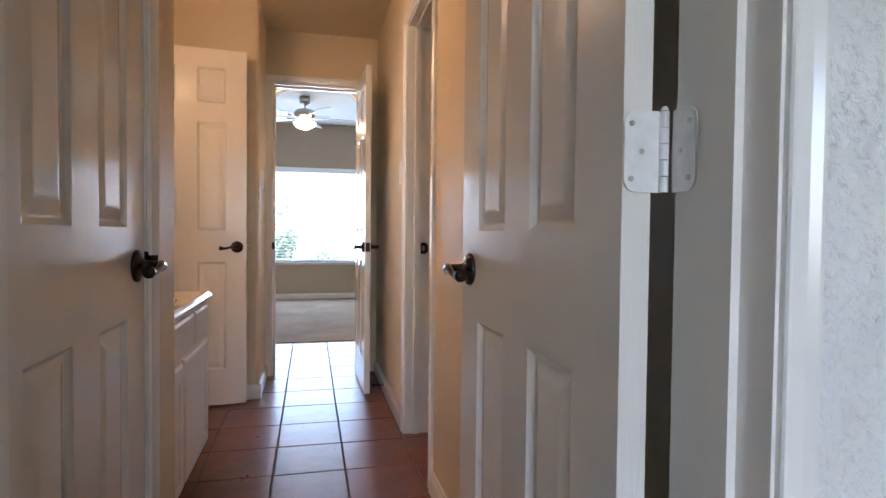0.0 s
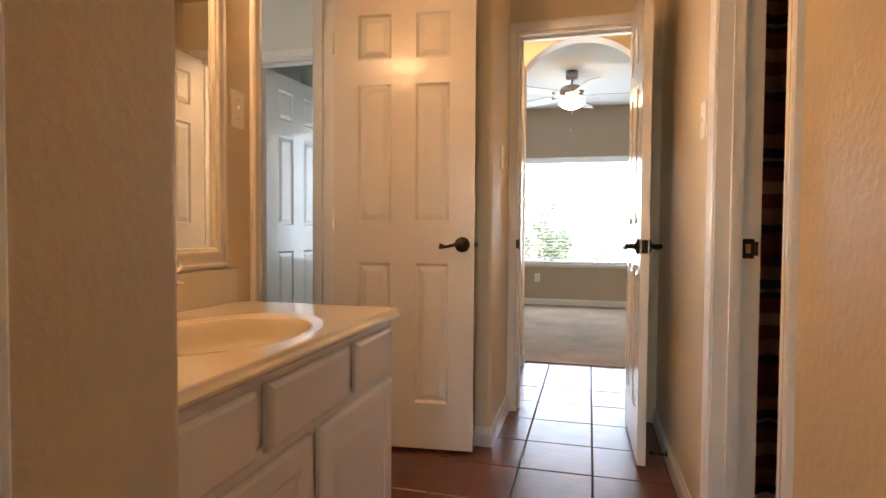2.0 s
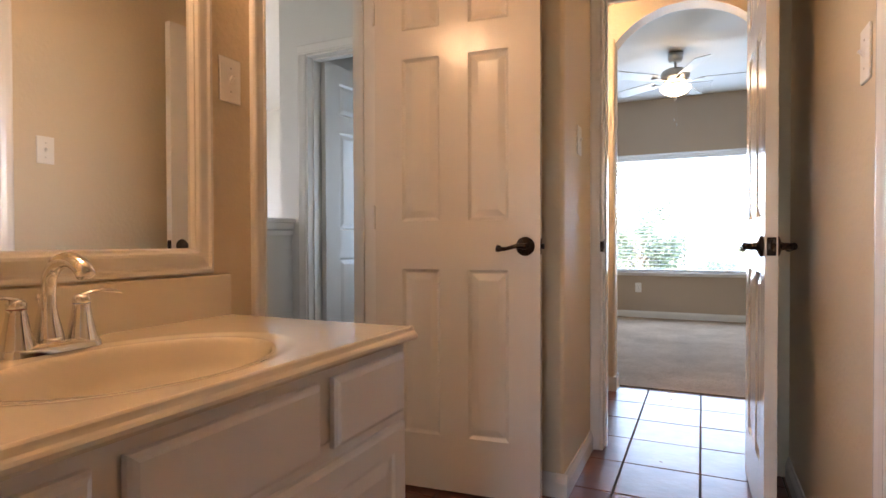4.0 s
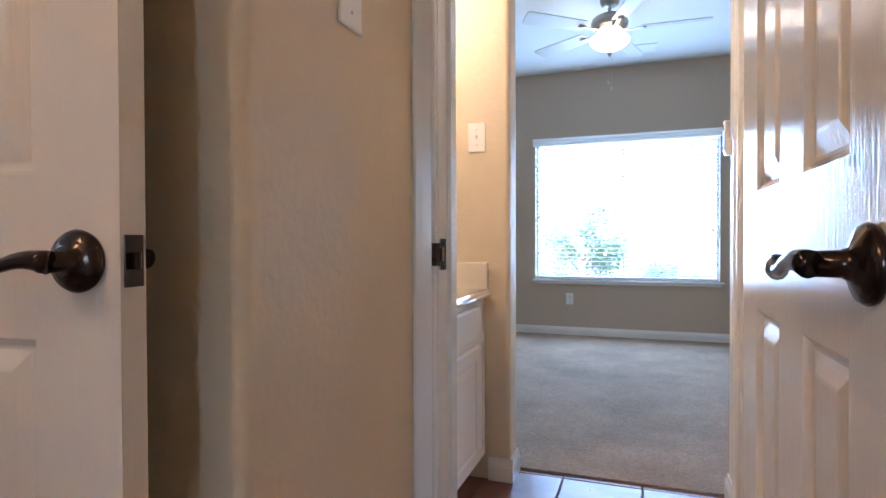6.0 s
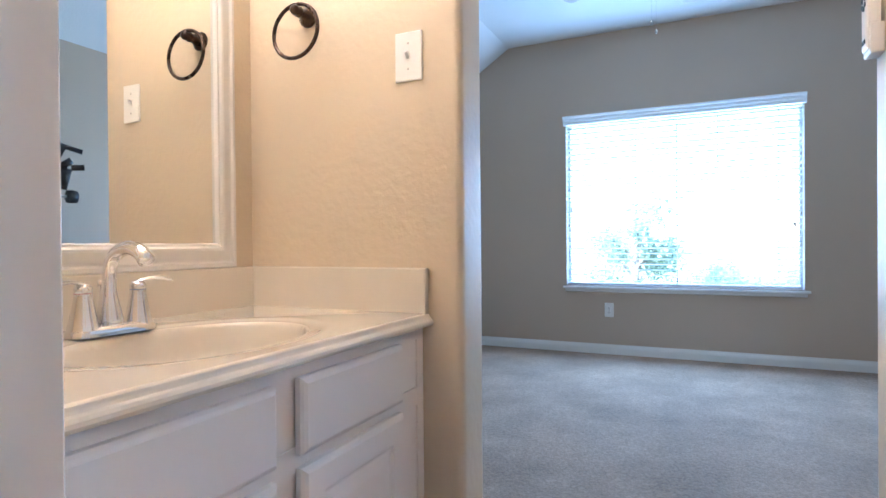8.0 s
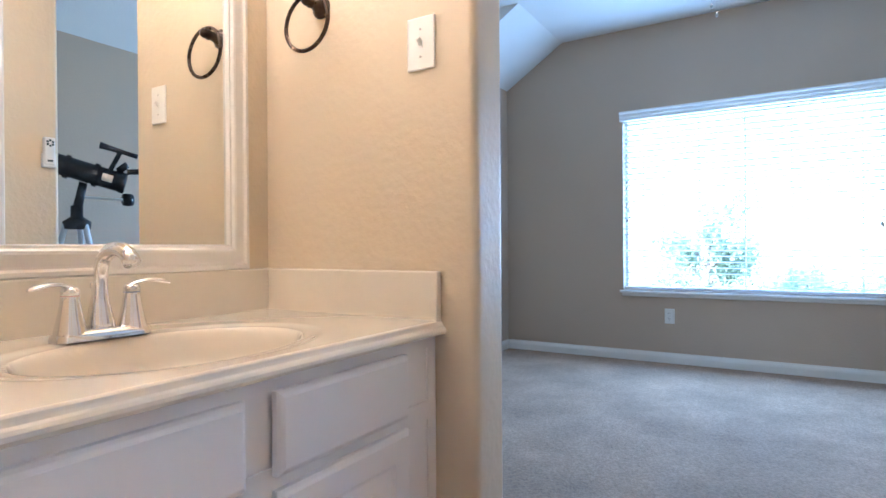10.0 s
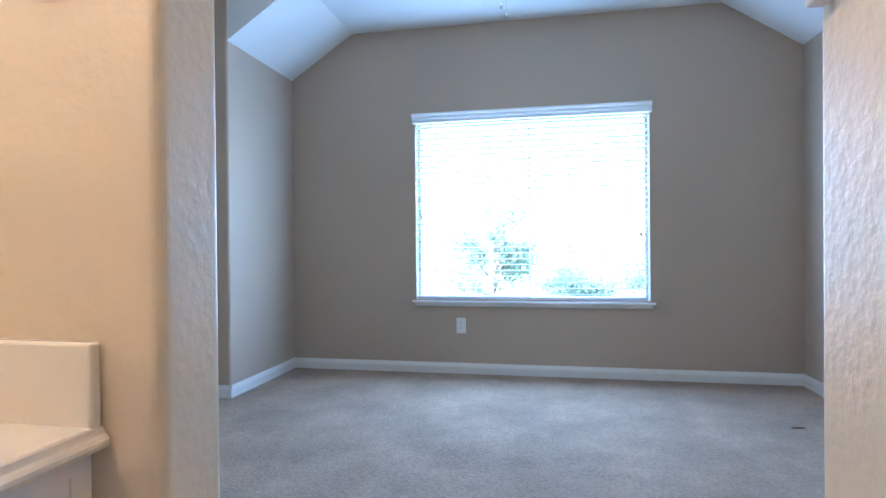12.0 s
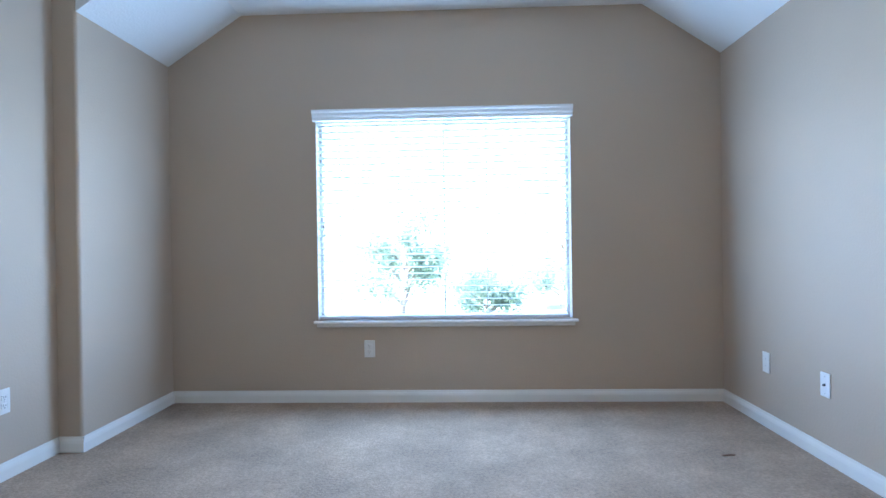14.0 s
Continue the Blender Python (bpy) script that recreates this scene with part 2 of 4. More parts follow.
bm = boxes((XQ, XQB, Y_ENTRY1, RY0, 0, BATH_H), (XQ, XQB, RY0, RY1, DOOR_H, BATH_H))
box(bm, XQ, XQB, RY1, Y_D0, 0, BATH_H)
box(bm, XR, 0.753, Y_D0, CY0, 0, BATH_H)
box(bm, XR, 0.753, CY0, CY1, DOOR_H, BATH_H)
prism(bm, [(XR, CY1), (0.753, CY1), (0.753, Y_T1), (XR, Y_T1, R)], 0, 2.2)
structure("wall_passage", bm, M_CREAM, "cream textured passage wall with the doorway to the bathtub")
structure("wall_towel", prism(bmesh.new(), [(-0.80, Y_T0), (XP, Y_T0, R), (XP, Y_T1, R), (-0.80, Y_T1)], 0, 2.2), M_CREAM, "cream textured wall end with rounded corners beside the second vanity")


def arch_header():
    bm = bmesh.new()
    n, spring, rise = 20, 2.17, 0.19
    w = (XR - XP) / 2
    rad = (w * w + rise * rise) / (2 * rise)
    cx = (XP + XR) / 2
    low = [(cx + w * (2 * k / n - 1), spring + math.sqrt(rad * rad - (w * (2 * k / n - 1)) ** 2) - (rad - rise)) for k in range(n + 1)]
    prof = low + [(XR, 2.8), (XP, 2.8)]
    extrude(bm, prof, (0, Y_T0 + 0.001, 0), (1, 0, 0), (0, 0, 1), (0, Y_T1 - Y_T0 - 0.002, 0))
    box(bm, -0.80, XP, Y_T0 + 0.001, Y_T1 - 0.001, 2.2, 2.8)
    box(bm, XR, 0.753, Y_T0 + 0.001, Y_T1 - 0.001, 2.2, 2.8)
    return bm


structure("wall_arch", arch_header(), M_CREAM, "cream arched header over the bedroom opening")
structure("wall_entry", boxes((-2.6, EX0, Y_ENTRY0, Y_ENTRY1, 0, BATH_H + 0.2), (EX1, 3.0, Y_ENTRY0, Y_ENTRY1, 0, BATH_H + 0.2), (EX0, EX1, Y_ENTRY0, Y_ENTRY1, DOOR_H, BATH_H + 0.2)), M_KNOCKDOWN, "pale heavily textured wall round the entry doorway")
# first bedroom, behind the start
# The south opening is out of view, added to go with the fill lamp.
structure("wall_first_bedroom", boxes((3.0, 3.1, -4.1, 0.3, 0, 2.61), (-2.7, -2.6, -4.1, 0.3, 0, 2.61), (-2.6, -0.88, -4.1, -4.0, 0, 2.61), (0.92, 3.0, -4.1, -4.0, 0, 2.61), (-0.88, 0.92, -4.1, -4.0, 0, 0.75), (-0.88, 0.92, -4.1, -4.0, 2.15, 2.61)), M_PALE, "pale textured bedroom walls with an unseen opening added for light")
# closet behind the shut door, bathtub room
structure("wall_closet_back", boxes((-1.0, -0.27, 0.3, 0.36, 0, BATH_H), (-1.0, -0.94, 0.36, 1.255, 0, BATH_H)), M_CREAM, "cream closet walls")
structure("wall_tub_room", boxes((XQB, 2.4, 1.4, 1.5, 0, BATH_H), (2.3, 2.4, 1.5, 3.7, 0, BATH_H), (XQB, 2.4, 3.7, 3.8, 0, BATH_H), (1.3, 1.36, 3.8, 4.9, 0, BATH_H)), M_CREAM, "cream bathtub room walls")
# landing
LXH = -1.90
LYW = 3.945
structure("wall_landing", boxes((-1.02, XMB, LYW, 4.06, 0, 2.6), (-1.79, -1.02, LYW, 4.06, DOOR_H, 2.6), (-1.99, -1.79, LYW, 4.06, 0, 2.6), (XMB - 0.012, XMB - 0.004, -0.1, LY0 - 0.062, 0, 2.6), (XMB - 0.012, XMB - 0.004, LY1 + 0.062, LYW, 0, 2.6), (XMB - 0.012, XMB - 0.004, LY0 - 0.062, LY1 + 0.062, DOOR_H + 0.062, 2.6)), M_PALE, "pale landing wall with a doorway")
# The gap in the west wall is unseen, added for the landing fill.
structure("wall_stair", boxes((-5.1, -5.0, -0.1, 2.7, -2.7, 2.7), (-5.1, -5.0, 4.5, 6.35, -2.7, 2.7), (-5.1, -5.0, 2.7, 4.5, -2.7, 1.15), (-5.1, -5.0, 2.7, 4.5, 2.55, 2.7), (-5.0, -1.97, 6.25, 6.35, -2.7, 2.7), (-1.99, -1.92, LYW + 0.12, 4.90, -2.7, 2.7), (-1.99, -1.955, 4.90, 6.25, -2.7, 2.7), (-5.0, -0.9, -0.1, 0.0, -2.7, 2.7)), M_PALE, "pale walls round the stairwell")
structure("wall_landing_room", boxes((-1.92, XMB, 4.84, 4.90, 0, 2.7)), M_PALE, "pale walls of the room off the landing")
# far bedroom
bm = boxes((-1.95, -0.80, Y_T0 + 0.02, Y_T1, 0, 2.8), (0.753, 2.2, Y_T0 + 0.02, Y_T1, 0, 2.8))
structure("wall_bedroom_south", bm, M_BEIGE, "beige textured bedroom wall beside the arched opening")
bm = prism(bmesh.new(), [(-1.95, YN), (XB0, YN, R), (XB0, YB), (-1.95, YB)], 0, 2.8)
box(bm, -1.95, XBN, Y_T1, YN, 0, 2.8)
structure("wall_bedroom_west", bm, M_BEIGE, "beige textured bedroom wall with a rounded step")
structure("wall_bedroom_east", boxes((XB1, 2.2, Y_T1, YB, 0, 2.8)), M_BEIGE, "beige textured bedroom side wall")
WX0, WX1, WZ0, WZ1 = -0.708, 1.006, 0.565, 1.95
structure("wall_bedroom_north", boxes((-1.95, WX0, YB, YB + 0.14, 0, 2.8), (WX1, 2.2, YB, YB + 0.14, 0, 2.8), (WX0, WX1, YB, YB + 0.14, 0, WZ0), (WX0, WX1, YB, YB + 0.14, WZ1, 2.8)), M_BEIGE, "beige textured bedroom wall round the window")

# ---- ceilings and floors ----
structure("ceiling_bath", boxes((-0.88, 2.4, 0.29, Y_T0 + 0.05, BATH_H, BATH_H + 0.12), (-1.0, -0.88, 0.29, 1.26, BATH_H, BATH_H + 0.12)), M_CREAM, "cream painted bathroom ceiling", "ceiling")
structure("ceiling_first_bedroom", boxes((-2.7, 3.1, -4.1, 0.24, 2.61, 2.7)), M_CEIL, "white textured bedroom ceiling", "ceiling")
structure("ceiling_landing", boxes((-5.1, -1.96, -0.1, 6.35, 2.44, 2.7), (-1.96, -1.0, -0.1, 4.90, 2.44, 2.7), (-1.0, XMB, 1.26, 4.90, 2.44, 2.7)), M_CEIL, "white landing ceiling", "ceiling")
bm = boxes((-1.21, 1.49, Y_T1, YB, BED_H, BED_H + 0.1), (-1.95, -1.21, Y_T1, YN, BED_H, BED_H + 0.1))
extrude(bm, [(XB0, SPRING), (-1.206, BED_H), (-1.206, 2.8), (XB0, 2.8)], (0, YN + 0.002, 0), (1, 0, 0), (0, 0, 1), (0, YB - YN - 0.002, 0))
extrude(bm, [(XB1, SPRING), (1.486, BED_H), (1.486, 2.8), (XB1, 2.8)], (0, Y_T1, 0), (1, 0, 0), (0, 0, 1), (0, YB - Y_T1, 0))
structure("ceiling_bedroom", bm, M_CEIL, "white bedroom ceiling with sloped sides", "ceiling")
floor = structure("floor_tiled", boxes((XM - 0.1, 2.3, 0.24, Y_T1 + 0.006, -0.12, -0.004)), M_GROUT, "terracotta tiled bathroom floor with dark grout", "floor")
structure("floor_bedroom", boxes((-1.95, 2.2, Y_T1 + 0.006, YB, -0.12, 0.008)), M_CARPET, "worn beige bedroom carpet with footprints", "carpet")
structure("floor_first_bedroom", boxes((-2.7, 3.1, -4.1, 0.24, -0.12, 0.004)), M_CARPET, "beige bedroom carpet", "carpet")
structure("floor_landing", boxes((LXH - 0.12, XM - 0.1, 0, 4.9, -0.12, 0.004)), M_CARPET, "beige landing carpet", "carpet")
structure("floor_stair", boxes((-5.0, LXH - 0.12, 0, 6.3, -2.8, -2.7)), M_CARPET, "beige carpet below the stairwell", "carpet")

# ---- trim ----
CASE_PROFILE = [(0, 0), (0, 0.008), (0.003, 0.0105), (0.009, 0.0105), (0.012, 0.0085), (0.030, 0.012), (0.044, 0.016), (0.050, 0.016), (0.055, 0.012), (0.055, 0)]
BASE = [(0, 0), (0.014, 0), (0.014, 0.055), (0.011, 0.068), (0.007, 0.078), (0.005, 0.088), (0, 0.088)]


def casing(name, a, b, out, top=DOOR_H, label="white painted door casing", scale=1.0):
    """Casing on three sides of an opening from a to b in plan, standing out along out."""
    a, b, out = Vector((*a, 0)), Vector((*b, 0)), Vector((*out, 0))
    along = (b - a).normalized()
    CASE = [(p * scale, q) for p, q in CASE_PROFILE]
    bm = bmesh.new()
    extrude(bm, CASE, a, -along, out, (0, 0, top))
    extrude(bm, CASE, b, along, out, (0, 0, top))
    extrude(bm, CASE, a - along * 0.055 + Vector((0, 0, top + 0.0005)), (0, 0, 1), out, (b - a) + along * 0.11)
    return structure(name, bm, M_TRIM, label, "door casing")


def lining(name, x0, x1, y0, y1, axis, stop=0.0, top=DOOR_H):
    """Jamb lining 12 mm thick in an opening; axis is the direction across the opening."""
    bm = bmesh.new()
    if axis == "x":
        rows = [(x0, x0 + 0.012, y0, y1, 0, top), (x1 - 0.012, x1, y0, y1, 0, top), (x0 + 0.012, x1 - 0.012, y0, y1, top - 0.012, top)]
        s0, s1 = stop, stop + 0.03
        rows += [(x0 + 0.012, x0 + 0.022, s0, s1, 0, top - 0.012), (x1 - 0.022, x1 - 0.012, s0, s1, 0, top - 0.012), (x0 + 0.022, x1 - 0.022, s0, s1, top - 0.022, top - 0.012)]
    else:
        rows = [(x0, x1, y0, y0 + 0.012, 0, top), (x0, x1, y1 - 0.012, y1, 0, top), (x0, x1, y0 + 0.012, y1 - 0.012, top - 0.012, top)]
        s0, s1 = stop, stop + 0.03
        rows += [(s0, s1, y0 + 0.012, y0 + 0.022, 0, top - 0.012), (s0, s1, y1 - 0.022, y1 - 0.012, 0, top - 0.012), (s0, s1, y0 + 0.022, y1 - 0.022, top - 0.022, top - 0.012)]
    for r in rows:
        box(bm, *r)
    return structure(name, bm, M_TRIM, "white painted door jamb with a stop", "door jamb")


lining("jamb_entry", EX0, EX1, Y_ENTRY0 - 0.002, Y_ENTRY1 + 0.002, "x", 0.205)
casing("casing_entry", (EX0 + 0.008, Y_ENTRY0), (EX1 - 0.008, Y_ENTRY0), (0, -1), scale=0.62)
lining("jamb_closet", -0.272, XL + 0.002, 0.43, 1.098, "y", -0.235)
casing("casing_closet", (XL, 0.438), (XL, 1.092), (1, 0))
lining("jamb_landing", XMB - 0.002, XM + 0.002, LY0, LY1, "y", XMB + 0.02)
casing("casing_landing", (XM, LY0 + 0.005), (XM, LY1 - 0.005), (1, 0))
casing("casing_landing_back", (XMB, LY0), (XMB, LY1), (-1, 0))
lining("jamb_tub_room", XQ - 0.002, XQB + 0.002, RY0, RY1, "y", 0.698)
casing("casing_tub_room", (XQ, RY0 + 0.006), (XQ, RY1 - 0.006), (-1, 0))
lining("jamb_cupboard", XR - 0.002, 0.755, CY0, CY1, "y", 0.672)
casing("casing_cupboard", (XR, CY0 + 0.006), (XR, CY1 - 0.006), (-1, 0))
lining("jamb_inner", XJ0, XJ1, Y_D0 - 0.002, Y_D1 + 0.002, "x", 3.892)
casing("casing_inner", (XJ0 + 0.010, Y_D0), (XJ1 - 0.010, Y_D0), (0, -1))
casing("casing_inner_back", (XJ0 + 0.010, Y_D1), (XJ1 - 0.010, Y_D1), (0, 1))
lining("jamb_landing_room", -1.79, -1.02, LYW - 0.002, 4.062, "x", 3.99)
casing("casing_landing_room", (-1.79, LYW), (-1.02, LYW), (0, -1))


def baseboard(name, *runs):
    """Runs of ((x, y), (x, y), (out x, out y))."""
    bm = bmesh.new()
    for a, b, out in runs:
        extrude(bm, BASE, (*a, 0), (*out, 0), (0, 0, 1), Vector((*b, 0)) - Vector((*a, 0)))
    return structure(name, bm, M_TRIM, "white painted baseboard with a moulded top", "baseboard")


baseboard("baseboard_bath", ((XL, 1.147), (XL, Y_ALC), (1, 0)), ((XM, Y_REC), (XS + 0.014, Y_REC), (0, -1)), ((XS, Y_REC), (XS, Y_D0 - 0.018), (1, 0)), ((XQ, Y_ENTRY1), (XQ, RY0 - 0.05), (-1, 0)), ((XQ, RY1 + 0.05), (XQ, Y_D0 - 0.018), (-1, 0)), ((XR, Y_D1 + 0.018), (XR, CY0 - 0.05), (-1, 0)), ((XR, CY1 + 0.05), (XR, Y_T1), (-1, 0)), ((-0.235, Y_T0), (XP + 0.014, Y_T0), (0, -1)), ((XP, Y_T0), (XP, Y_T1), (1, 0)))
baseboard("baseboard_bedroom", ((XB0, YB), (XB1, YB), (0, -1)), ((XB0, YN), (XB0, YB - 0.014), (1, 0)), ((XBN, YN), (XB0 + 0.014, YN), (0, -1)), ((XBN, Y_T1), (XBN, YN - 0.014), (1, 0)), ((XB1, Y_T1), (XB1, YB - 0.014), (-1, 0)), ((XBN, Y_T1), (XP, Y_T1), (0, 1)), ((XR, Y_T1), (XB1, Y_T1), (0, 1)))
baseboard("baseboard_landing", ((LXH, 0.5), (LXH, LYW), (1, 0)), ((LXH + 0.014, LYW), (-1.845, LYW), (0, -1)))

# half wall at the stairwell
half = structure("wall_half", boxes((LXH - 0.12, LXH, 0.0, LYW, 0, 1.055)), M_PALE, "pale half wall along the stairwell")
bm = boxes((LXH - 0.145, LXH + 0.03, 0.0, LYW, 1.055, 1.08), bevel=0.004)
box(bm, LXH, LXH + 0.018, 0, LYW, 1.01, 1.055, 0.004)
box(bm, LXH, LXH + 0.010, 0, LYW, 0.98, 1.01, 0.003)
structure("trim_half_wall_cap", bm, M_TRIM, "white moulded cap on the half wall", "trim")

# ---- doors ----
PANEL_Z = ((0.204, 0.823), (1.004, 1.614), (1.722, 1.920))


def door_face(bm, w, h, y, out, cols):
    """One moulded six panel face in the plane y; out is +1 or -1."""
    xs = [0, cols[0][0], cols[0][1], cols[1][0], cols[1][1], w]
    zs = [0] + [z for p in PANEL_Z for z in p] + [h]
    grid = {}
    for i, x in enumerate(xs):
        for k, z in enumerate(zs):
            grid[i, k] = bm.verts.new((x, y, z))
    for i in range(5):
        for k in range(7):
            ring = [grid[i, k], grid[i + 1, k], grid[i + 1, k + 1], grid[i, k + 1]]
            if not (i in (1, 3) and k in (1, 3, 5)):
                bm.faces.new(ring)
                continue
            x0, x1, z0, z1 = xs[i], xs[i + 1], zs[k], zs[k + 1]
            for inset, depth in ((0.004, 0.004), (0.010, 0.0085), (0.014, 0.009), (0.036, 0.003), (0.040, 0.0025)):
                nxt = [bm.verts.new((px, y - out * depth, pz)) for px, pz in ((x0 + inset, z0 + inset), (x1 - inset, z0 + inset), (x1 - inset, z1 - inset), (x0 + inset, z1 - inset))]
                for q in range(4):
                    bm.faces.new((ring[q], ring[(q + 1) % 4], nxt[(q + 1) % 4], nxt[q]))
                ring = nxt
            bm.faces.new(ring)
    return [grid[i, 0] for i in range(6)], [grid[i, 7] for i in range(6)], [grid[0, k] for k in range(8)], [grid[5, k] for k in range(8)]


def lever_parts(parent, x, z, y, out, to):
    """Rosette and lever handle on a face; to is the way that the lever points along x."""
    turn = Matrix.Translation((x, y, z)) @ Matrix.Rotation(radians(-90 * out), 4, "X")
    bm = lathe(bmesh.new(), [(0, 0), (0.033, 0), (0.034, 0.004), (0.031, 0.009), (0.022, 0.013), (0.014, 0.016), (0.0115, 0.022), (0.0105, 0.046), (0, 0.046)], turn)
    h = part("lever_handle", bm, M_BRONZE, parent, "dark bronze lever handle", True)
    bm = bmesh.new()
    pts, rad = [], []
    for k in range(12):
        f = k / 11
        pts.append((x + to * (-0.012 + 0.104 * f), y + out * (0.047 + 0.006 * math.sin(f * 3.1)), z + 0.004 * math.sin(f * 6.28) - 0.006 * f))
        rad.append(0.0105 - 0.0045 * math.sin(f * 2.6) + (0.003 if 0.88 < f else 0))
    tube(bm, pts, rad, 12, 1.15)
    part("lever", bm, M_BRONZE, h, "", True)


def hinge(parent, z, material, x=0.0, y=0.0, name="hinge"):
    bm = bmesh.new()
    for k in range(5):
        lathe(bm, [(0, 0), (0.0055, 0.0005), (0.0055, 0.0172), (0, 0.0177)], Matrix.Translation((x, y, z - 0.0445 + k * 0.0178)), 12)
    lathe(bm, [(0, 0), (0.0045, 0.001), (0.003, 0.005), (0, 0.006)], Matrix.Translation((x, y, z + 0.0445)), 10)
    hg = part(name, bm, material, parent)
    return hg


def panel_door(name, label, hinge_at, angle, w=0.61, h=2.025, swing=1, latch=True, pin=0.004, hinges=M_TRIM, hinge_z=(0.25, 1.02, 1.80), group="", lever_z=0.925, lever_in=0.062):
    """A six panel door. Local x runs from the hinge to the free edge, y across the leaf. swing: the side (+1 or -1 of y) on which the knuckles lie."""
    t = 0.035
    door = thing(name, label, "door", pose(hinge_at[0], hinge_at[1], 0.015, 0, 0, angle), group)
    s = w / 0.61
    cols = ((0.108 * s, 0.252 * s), (0.358 * s, 0.502 * s))
    y0, y1 = (-t, 0.0) if swing > 0 else (0.0, t)
    bm = bmesh.new()
    a = door_face(bm, w, h, y0, -1, cols)
    b = door_face(bm, w, h, y1, 1, cols)
    for ra, rb in zip(a, b):
        for i in range(len(ra) - 1):
            bm.faces.new((ra[i], ra[i + 1], rb[i + 1], rb[i]))
    part("door_leaf", bm, M_DOOR, door, "white painted six panel leaf")
    for y, out in ((y0, -1), (y1, 1)):
        lever_parts(door, w - lever_in, lever_z, y, out, -1)
    if latch:
        ym = (y0 + y1) / 2
        bm = boxes((w - 0.0005, w + 0.0018, ym - 0.013, ym + 0.013, lever_z - 0.028, lever_z + 0.028), bevel=0.0008)
        p = part("latch_plate", bm, M_BRONZE, door, "dark bronze latch plate")
        part("latch_bolt", extrude(bmesh.new(), [(-0.006, 0), (0.006, 0), (0.006, 0.004), (-0.003, 0.011), (-0.006, 0.011)], (w + 0.0018, ym, lever_z - 0.009), (0, 1, 0), (1, 0, 0), (0, 0, 0.018)), M_BRONZE, p)
    for z in hinge_z:
        hinge(door, z, hinges, -0.004, pin * swing)
    return door


# entry door, swung in along the passage wall
entry = panel_door("door_1", "white six panel entry door swung open into the passage", (0.556, 0.314), 90.6, w=0.625, swing=-1, pin=0.013, hinges=M_PAINTED_HINGE, hinge_z=(0.25, 1.09, 1.80))
for z in (0.25, 1.09, 1.80):
    zz = z + 0.015
    bm = bmesh.new()
    ring = outline([(0.306, zz - 0.0445), (0.306, zz + 0.0445), (0.268, zz + 0.0445, 0.014), (0.268, zz - 0.0445, 0.014)])
    va = [bm.verts.new((EX1 - 0.012, p.x, p.y)) for p in ring]
    vb = [bm.verts.new((EX1 - 0.0145, p.x, p.y)) for p in ring]
    for k in range(len(ring)):
        bm.faces.new((va[k], va[(k + 1) % len(ring)], vb[(k + 1) % len(ring)], vb[k]))
    bm.faces.new(vb)
    jl = tagged(link_mesh("hinge_leaf_on_jamb", bm, M_PAINTED_HINGE), "white painted-over hinge leaf with rounded corners on the jamb", "hinge", "hinge leaves on the jamb")
    for py, pz in ((0.278, -0.03), (0.292, 0.0), (0.278, 0.03)):
        part("screw", lathe(bmesh.new(), [(0, 0.0012), (0.0032, 0.001), (0.0032, -0.001), (0, -0.001)], Matrix.Translation((EX1 - 0.0147, py, zz + pz)) @ Matrix.Rotation(radians(-90), 4, "Y"), 10), M_NICKEL, jl)
    # the leaf on the door's own edge
    bm = bmesh.new()
    ring = outline([(-0.012, z - 0.0445), (-0.012, z + 0.0445), (0.0345, z + 0.0445, 0.014), (0.0345, z - 0.0445, 0.014)])
    va = [bm.verts.new((0.0, p.x, p.y)) for p in ring]
    vb = [bm.verts.new((-0.0022, p.x, p.y)) for p in ring]
    for k in range(len(ring)):
        bm.faces.new((va[k], va[(k + 1) % len(ring)], vb[(k + 1) % len(ring)], vb[k]))
    bm.faces.new(vb)
    dl = part("hinge_leaf", bm, M_PAINTED_HINGE, entry, "painted-over hinge leaf with rounded corners")
    for py, pz in ((0.026, -0.03), (0.014, 0.0), (0.026, 0.03)):
        part("screw", lathe(bmesh.new(), [(0, 0.0012), (0.0032, 0.001), (0.0032, -0.001), (0, -0.001)], Matrix.Translation((-0.0024, py, z + pz)) @ Matrix.Rotation(radians(-90), 4, "Y"), 10), M_NICKEL, dl)
closet = panel_door("door_2", "white six panel closet door, shut, in the passage wall", (XL - 0.002, 0.446), 90, w=0.638, swing=-1, latch=False)
landing_door = panel_door("door_3", "white six panel door standing open before the recess wall", (-0.801, 3.117), 5.5, w=0.636, swing=-1, lever_z=0.909, lever_in=0.052)
inner = panel_door("door_4", "white six panel inner door standing open towards the passage wall", (0.541, 3.822), 271.2, w=0.598, swing=1, lever_z=0.909, lever_in=0.056)
room_door = panel_door("door_5", "white six panel door open into the room off the landing", (-1.775, 4.070), 84, w=0.71, swing=1)
cupboard = panel_door("door_6", "white six panel cupboard door, shut, beside the bedroom opening", (0.740, CY1 - 0.014), 270, w=0.617, swing=1, latch=False)

# strike plates
M_RAW = mat("raw_jamb_wood", (0.42, 0.28, 0.17), 0.7, vary=0.2, scale=60)


